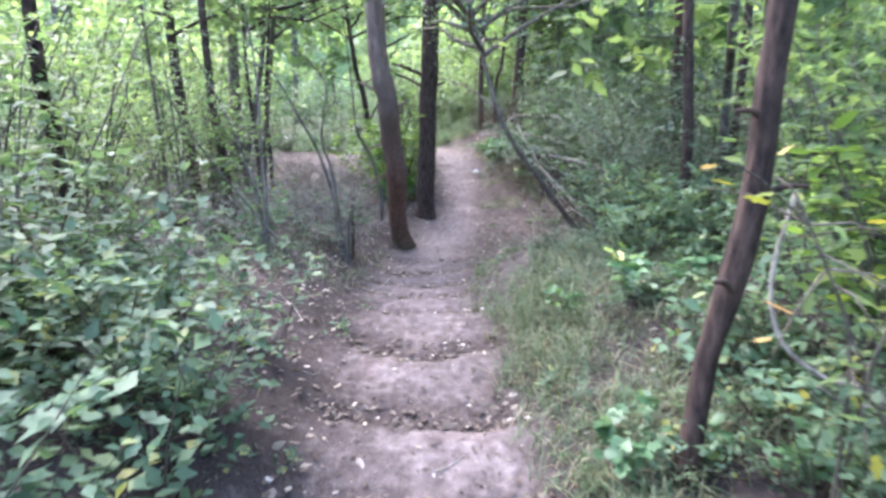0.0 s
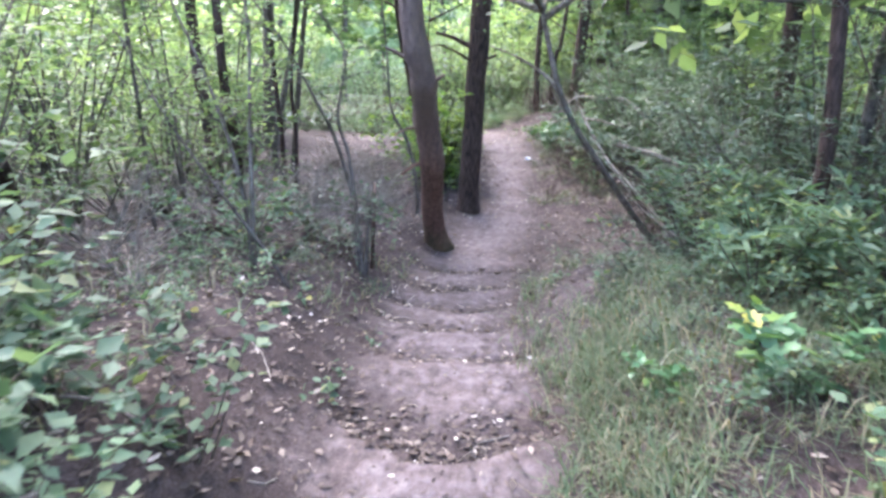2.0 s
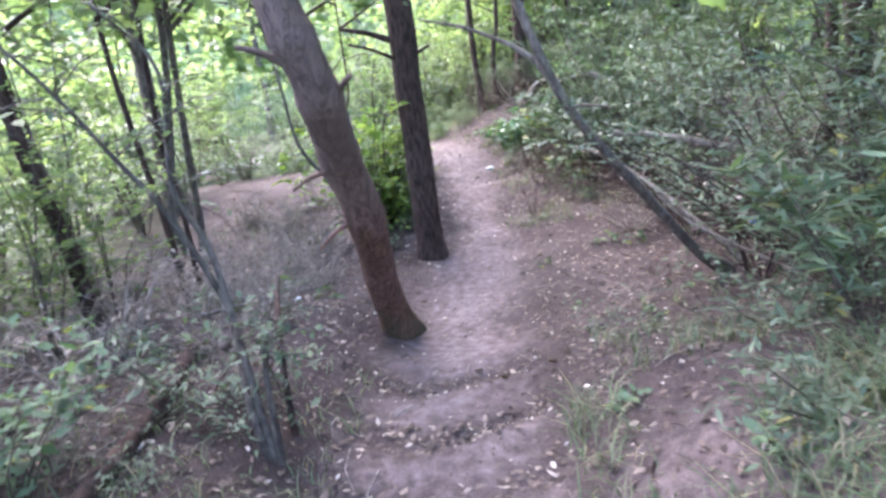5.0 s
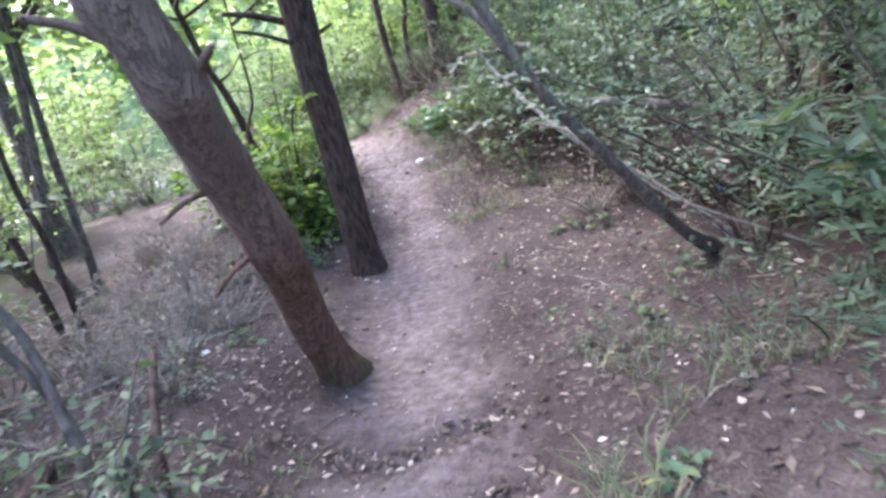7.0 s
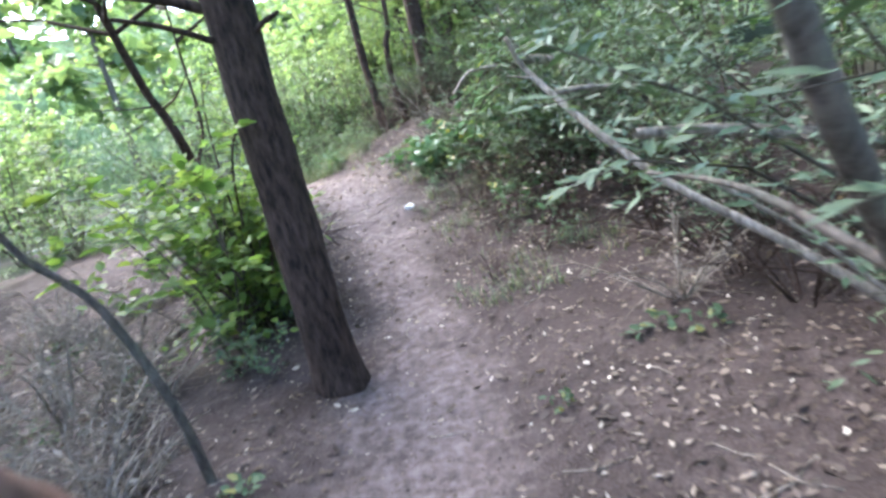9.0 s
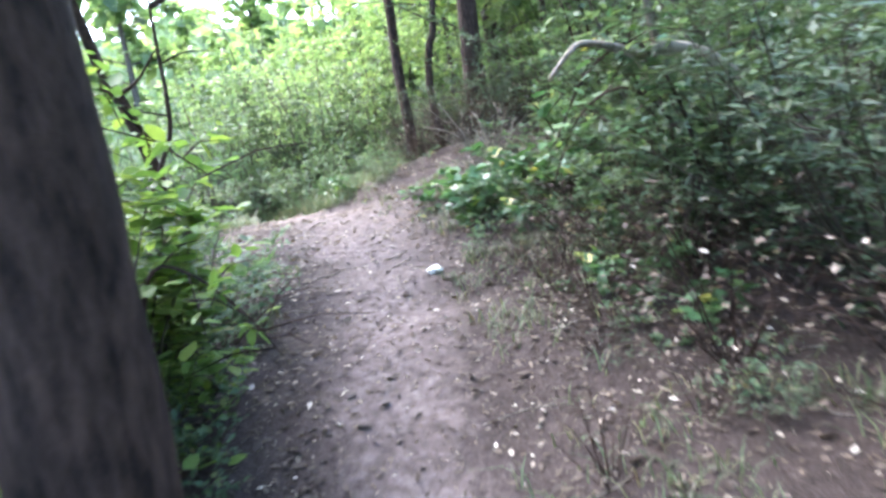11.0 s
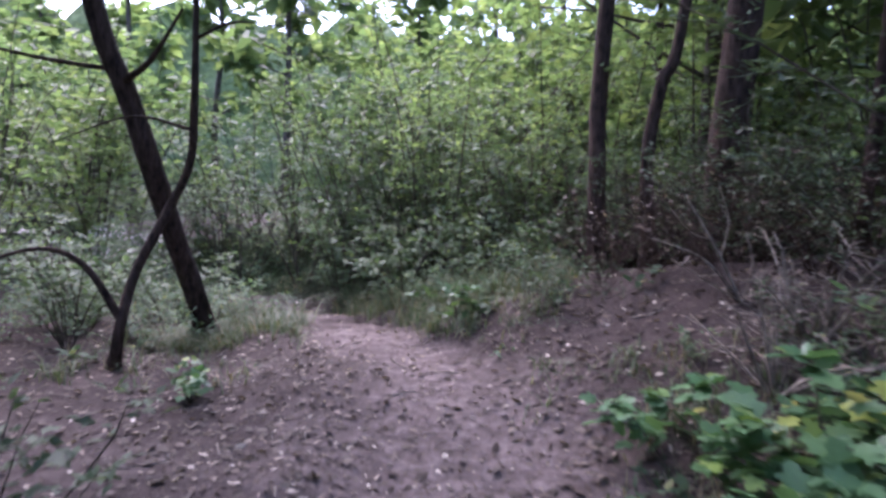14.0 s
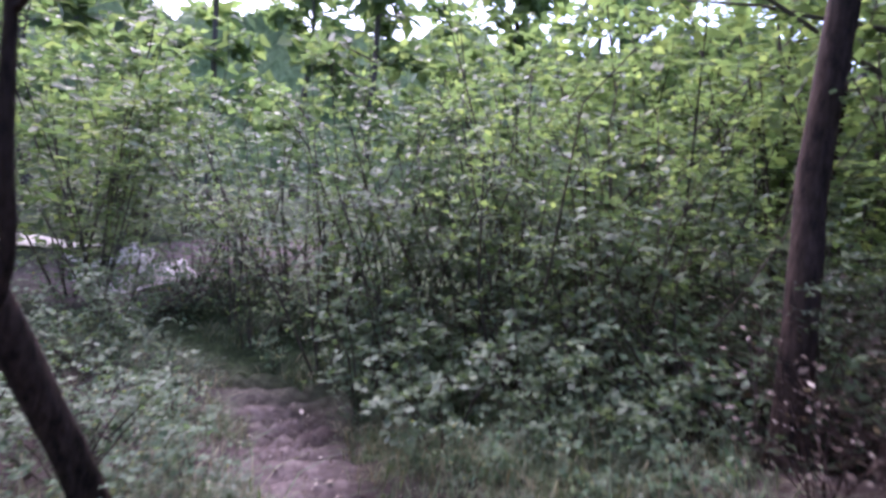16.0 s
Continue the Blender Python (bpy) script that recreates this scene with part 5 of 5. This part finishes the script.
def distant_wood():
    """A far ring of sunlit wood with an uneven top that closes the view beyond the trees."""
    m, nodes, links, b = material("distant_foliage", 0.9, 0.1)
    clump, leaf = grain(nodes, links, 0.35, 5), grain(nodes, links, 1.8, 5)
    r = ramp(nodes, [(0.35, (0.09, 0.13, 0.05)), (0.5, (0.15, 0.2, 0.08)), (0.66, (0.22, 0.27, 0.12))])
    links.new(clump.outputs["Fac"], r.inputs["Fac"])
    links.new(blend(nodes, links, 0.6, r.outputs["Color"], ramp_out(nodes, links, leaf, 0.6, 1.35), "MULTIPLY"), b.inputs["Base Color"])
    relief(nodes, links, b, leaf.outputs["Fac"], 1.0, 0.8)
    n, rows, verts, faces = 220, 9, [], []
    for k in range(n):
        a = 2 * math.pi * k / n
        tall = 16.5 + 4 * noise.noise((math.cos(a) * 9, math.sin(a) * 9, 2)) + 2.5 * noise.noise((math.cos(a) * 30, math.sin(a) * 30, 4))
        for j in range(rows):
            s = j / (rows - 1)
            d = 62 + 5 * s * s + 2.5 * noise.noise((math.cos(a) * 22, math.sin(a) * 22, s * 5))
            verts.append((d * math.sin(a), 11 + d * math.cos(a), -3 + s * (tall + 3)))
    for k in range(n):
        for j in range(rows - 1):
            q = (k + 1) % n
            faces.append((k * rows + j, k * rows + j + 1, q * rows + j + 1, q * rows + j))
    return tagged(mesh_object("backdrop", verts, faces, m), "far sunlit wood closing the view all round", "woodland", kind="structure")


distant_wood()


# ---- grass, litter and loose bits ----
def grass_patch(label, areas, seed):
    """Bent blades of grass in loose tufts."""
    r = random.Random(seed)
    verts, faces = [], []
    for x0, x1, y0, y1, count, tall in areas:
        for _ in range(count // 7):
            cx, cy = r.uniform(x0, x1), ahead(r.uniform(y0, y1))
            if abs(off_trail(cx, cy)) < max(0.4, along(HALF, cy) * r.uniform(0.9, 1.5)):
                continue
            if noise.noise((cx * 1.4, cy * 1.4, 7)) < r.uniform(-0.45, 0.35):
                continue
            cz = ground(cx, cy)
            for _ in range(7):
                bx, by = cx + r.gauss(0, 0.04), cy + r.gauss(0, 0.04)
                h, t, w = tall * r.uniform(0.4, 1.1), r.uniform(0, 6.28), r.uniform(0.0018, 0.004)
                lean = r.uniform(0.3, 1.5) * h
                ux, uy = math.cos(t), math.sin(t)
                k = len(verts)
                for s in (0, 0.55):
                    px, py, pz = bx + ux * lean * s * s, by + uy * lean * s * s, cz - 0.01 + h * s * (1 - 0.25 * s)
                    verts += [(px - uy * w, py + ux * w, pz), (px + uy * w, py - ux * w, pz)]
                verts.append((bx + ux * lean, by + uy * lean, cz + h * 0.55))
                faces += [(k, k + 1, k + 3, k + 2), (k + 2, k + 3, k + 4)]
    return tagged(mesh_object("grass", verts, faces, GRASS), label, "grass", kind="stuff")


grass_patch("loose green grass with dry straws beside the trail", [
    (0.7, 2.1, 2.2, 7.2, 12000, 0.2), (0.95, 2.3, 3.2, 6.3, 6500, 0.2), (0.6, 1.25, 4.0, 6.6, 2500, 0.13), (-1.5, -0.3, 5.4, 8.0, 1500, 0.12), (-2.6, -0.8, 2.0, 5.5, 1800, 0.2), (1.0, 2.4, 6.6, 8.6, 1500, 0.14),
    (0.8, 2.2, 11.2, 16.0, 6500, 0.16), (-1.2, -0.2, 12.5, 14.5, 1200, 0.14), (-2.6, 0.6, 16.6, 19.4, 13000, 0.2), (-5.0, -2.0, 18.2, 21.0, 5000, 0.22), (-1.8, 0.8, 17.2, 19.2, 7000, 0.36), (-0.3, 0.7, 15.6, 18.0, 2500, 0.14), (-2.4, -1.0, 15.8, 18.2, 2500, 0.18), (-4.5, -0.5, 19.0, 21.5, 2500, 0.2)], 31)


def litter_bed(label, count, size, seed, pick, shape):
    r = random.Random(seed)
    pos, way, up = [], [], []
    while len(pos) < count:
        x, y = r.uniform(-3.6, 2.6), r.uniform(1.6, 19.5)
        if r.random() > pick(x, y):
            continue
        pos.append((x, y, ground(x, y) + 0.004))
        t = r.uniform(0, 6.28)
        way.append((math.cos(t), math.sin(t), r.gauss(0, 0.2)))
        up.append((r.gauss(0, 0.45), r.gauss(0, 0.45), 1))
    ln = np.array([size * r.uniform(0.5, 1.3) for _ in range(count)])
    v, f = leaves(pos, way, up, ln, ln * 0.48, shape)
    return tagged(mesh_object("leaf_litter", v, f, LITTER), label, "leaf litter", kind="stuff")


def litter_weight(x, y):
    d = off_trail(x, y)
    w = 0.1 + 0.55 * ease(0.2, 0.6, abs(d)) + 0.3 * ease(10, 12, y)
    if 2.4 < y < 8.4 and abs(d) < 0.6:
        v = y - 0.75 * d * d
        for a, b in zip(STEPS, STEPS[1:]):
            if a <= v < b:
                w += 1.6 * (1 - ease(0.15, 0.6, (v - a) / (b - a)))
    if y > 17:
        w *= 0.4
    w *= 1 - 0.6 * ease(1.8, 3.4, abs(d))
    return w * 0.6


litter_bed("dry brown and pale fallen leaves on the earth", 19000, 0.046, 41, litter_weight, "point")
litter_bed("small pale leaf chips trodden into the trail", 10500, 0.026, 47, lambda x, y: (1 - ease(0.5, 1.4, abs(off_trail(x, y)))) * (0.45 + 0.55 * ease(10, 12, y)), "point")
litter_bed("pale curled leaves scattered on trodden earth", 3600, 0.05, 59, lambda x, y: ease(11.5, 13, y) * (1 - ease(16.6, 17.6, y)) * (0.35 + 0.65 * ease(0.15, 0.6, abs(off_trail(x, y)))) * (1 - ease(1.2, 2.0, abs(off_trail(x, y)))), "point")
litter_bed("brown leaf litter thick on the banks of the trail", 6500, 0.05, 67, lambda x, y: ease(3.2, 4.2, y) * (1 - ease(9.5, 11, y)) * ease(0.4, 0.8, abs(off_trail(x, y))) * (1 - ease(1.8, 3.0, abs(off_trail(x, y)))), "point")
litter_bed("larger curled dry leaves on the earth", 4500, 0.058, 43, litter_weight, "curl")


def hollow_weight(x, y):
    """Where leaves gather: just below each earth lip."""
    d = off_trail(x, y)
    v = y - 0.75 * d * d
    for a, b in zip(STEPS, STEPS[1:]):
        if a <= v < b and abs(d) < 0.5:
            f = (v - a) / (b - a)
            return ease(0.05, 0.15, f) * (1 - ease(0.3, 0.6, f))
    return 0.0


litter_bed("dark dead leaves gathered in the hollows of the steps", 1500, 0.05, 53, hollow_weight, "curl")


def loose_twigs(seed):
    r = random.Random(seed)
    parts = []
    for _ in range(160):
        x, y, t, ln = r.uniform(-2.6, 2.4), r.uniform(2.5, 18), r.uniform(0, 6.28), r.uniform(0.08, 0.35)
        line = []
        for s in (-0.5, 0, 0.5):
            px, py = x + math.cos(t + s * 0.4) * ln * s, y + math.sin(t + s * 0.4) * ln * s
            line.append((px, py, ground(px, py) + 0.006))
        parts.append(tube(line, (0.004, 0.0035, 0.002), 5))
    v, f = join(parts)
    return tagged(mesh_object("twigs", v, f, BARK_DEAD), "thin dry twigs lying on the earth", "twigs", kind="stuff")


loose_twigs(5)


def clods(seed):
    r = random.Random(seed)
    parts = []
    for _ in range(200):
        y = r.uniform(2.5, 19)
        x = along(MID, y) + r.gauss(0, 0.45)
        s = r.uniform(0.004, 0.011)
        bm = bmesh.new()
        bmesh.ops.create_icosphere(bm, subdivisions=1, radius=s)
        z = ground(x, y)
        parts.append((np.array([(x + v.co.x * r.uniform(0.7, 1.3), y + v.co.y * r.uniform(0.7, 1.3), z + s * 0.3 + v.co.z * 0.7) for v in bm.verts]), [tuple(v.index for v in f.verts) for f in bm.faces]))
        bm.free()
    v, f = join(parts)
    return tagged(mesh_object("clods", v, f, LITTER), "small clods and stones on the trodden earth", "clods", kind="stuff")


clods(8)


def crumpled(name, label, x, y, size, colour, seed):
    m, nodes, links, b = material(name + "_paper", 0.55, 0.4)
    crease = grain(nodes, links, 40, 3)
    r = ramp(nodes, [(0.3, tuple(c * 0.8 for c in colour)), (0.6, colour)])
    links.new(crease.outputs["Fac"], r.inputs["Fac"])
    links.new(r.outputs["Color"], b.inputs["Base Color"])
    bm = bmesh.new()
    bmesh.ops.create_icosphere(bm, subdivisions=3, radius=size)
    for v in bm.verts:
        k = 1 + 0.55 * noise.noise(v.co * (2.2 / size) + Vector((seed, 0, 0))) + 0.25 * noise.noise(v.co * (6 / size))
        v.co = Vector((v.co.x * k, v.co.y * k * 0.8, v.co.z * k * 0.6))
    me = bpy.data.meshes.new(name)
    bm.to_mesh(me)
    bm.free()
    me.materials.append(m)
    ob = new(name, me)
    ob.location = (x, y, ground(x, y) + size * 0.4)
    return tagged(ob, label, "litter")


def sunlit_strip():
    """A strip of pale ground seen through the shrubs in the hollow; its light colour paints sunshine."""
    m, nodes, links, b = material("sunlit_ground_colour", 0.95, 0.1)
    soft = grain(nodes, links, 6, 5)
    # near-white tones stand in for sunlight falling on the ground
    r = ramp(nodes, [(0.3, (0.36, 0.33, 0.3)), (0.65, (0.52, 0.49, 0.46))])
    links.new(soft.outputs["Fac"], r.inputs["Fac"])
    links.new(r.outputs["Color"], b.inputs["Base Color"])
    relief(nodes, links, b, soft.outputs["Fac"], 0.6, 0.03)
    n, k = 24, 8
    verts, faces = [], []
    for i in range(n + 1):
        for j in range(k + 1):
            x = -10.5 + 5.6 * i / n
            y = 22.9 + 0.9 * math.sin(i * 0.22) + (j / k - 0.5) * (1.3 + 0.3 * math.sin(i * 1.3)) * min(1, 0.2 + (n - i) / 5)
            verts.append((x, y, ground(x, y) + 0.05))
    faces = [(i * (k + 1) + j, (i + 1) * (k + 1) + j, (i + 1) * (k + 1) + j + 1, i * (k + 1) + j + 1) for i in range(n) for j in range(k)]
    return tagged(mesh_object("path", verts, faces, m), "pale strip painted as sunlit ground beyond the shrubs", "path", kind="structure")


sunlit_strip()
crumpled("crumpled_paper", "crumpled white paper lying beside the trail", 0.78, 14.11, 0.05, (0.8, 0.8, 0.8), 1)
crumpled("blue_wrapper", "small blue plastic wrapper on dark leaf mould", 3.0, 10.2, 0.035, (0.05, 0.16, 0.6), 4)
for x, y, size, seed in ((-1.35, 9.6, 0.035, 7), (-1.75, 10.3, 0.045, 9), (-1.1, 9.15, 0.025, 12)):
    crumpled("paper_scrap", "small white paper scrap lying on dry litter", x, y, size, (0.78, 0.78, 0.78), seed)
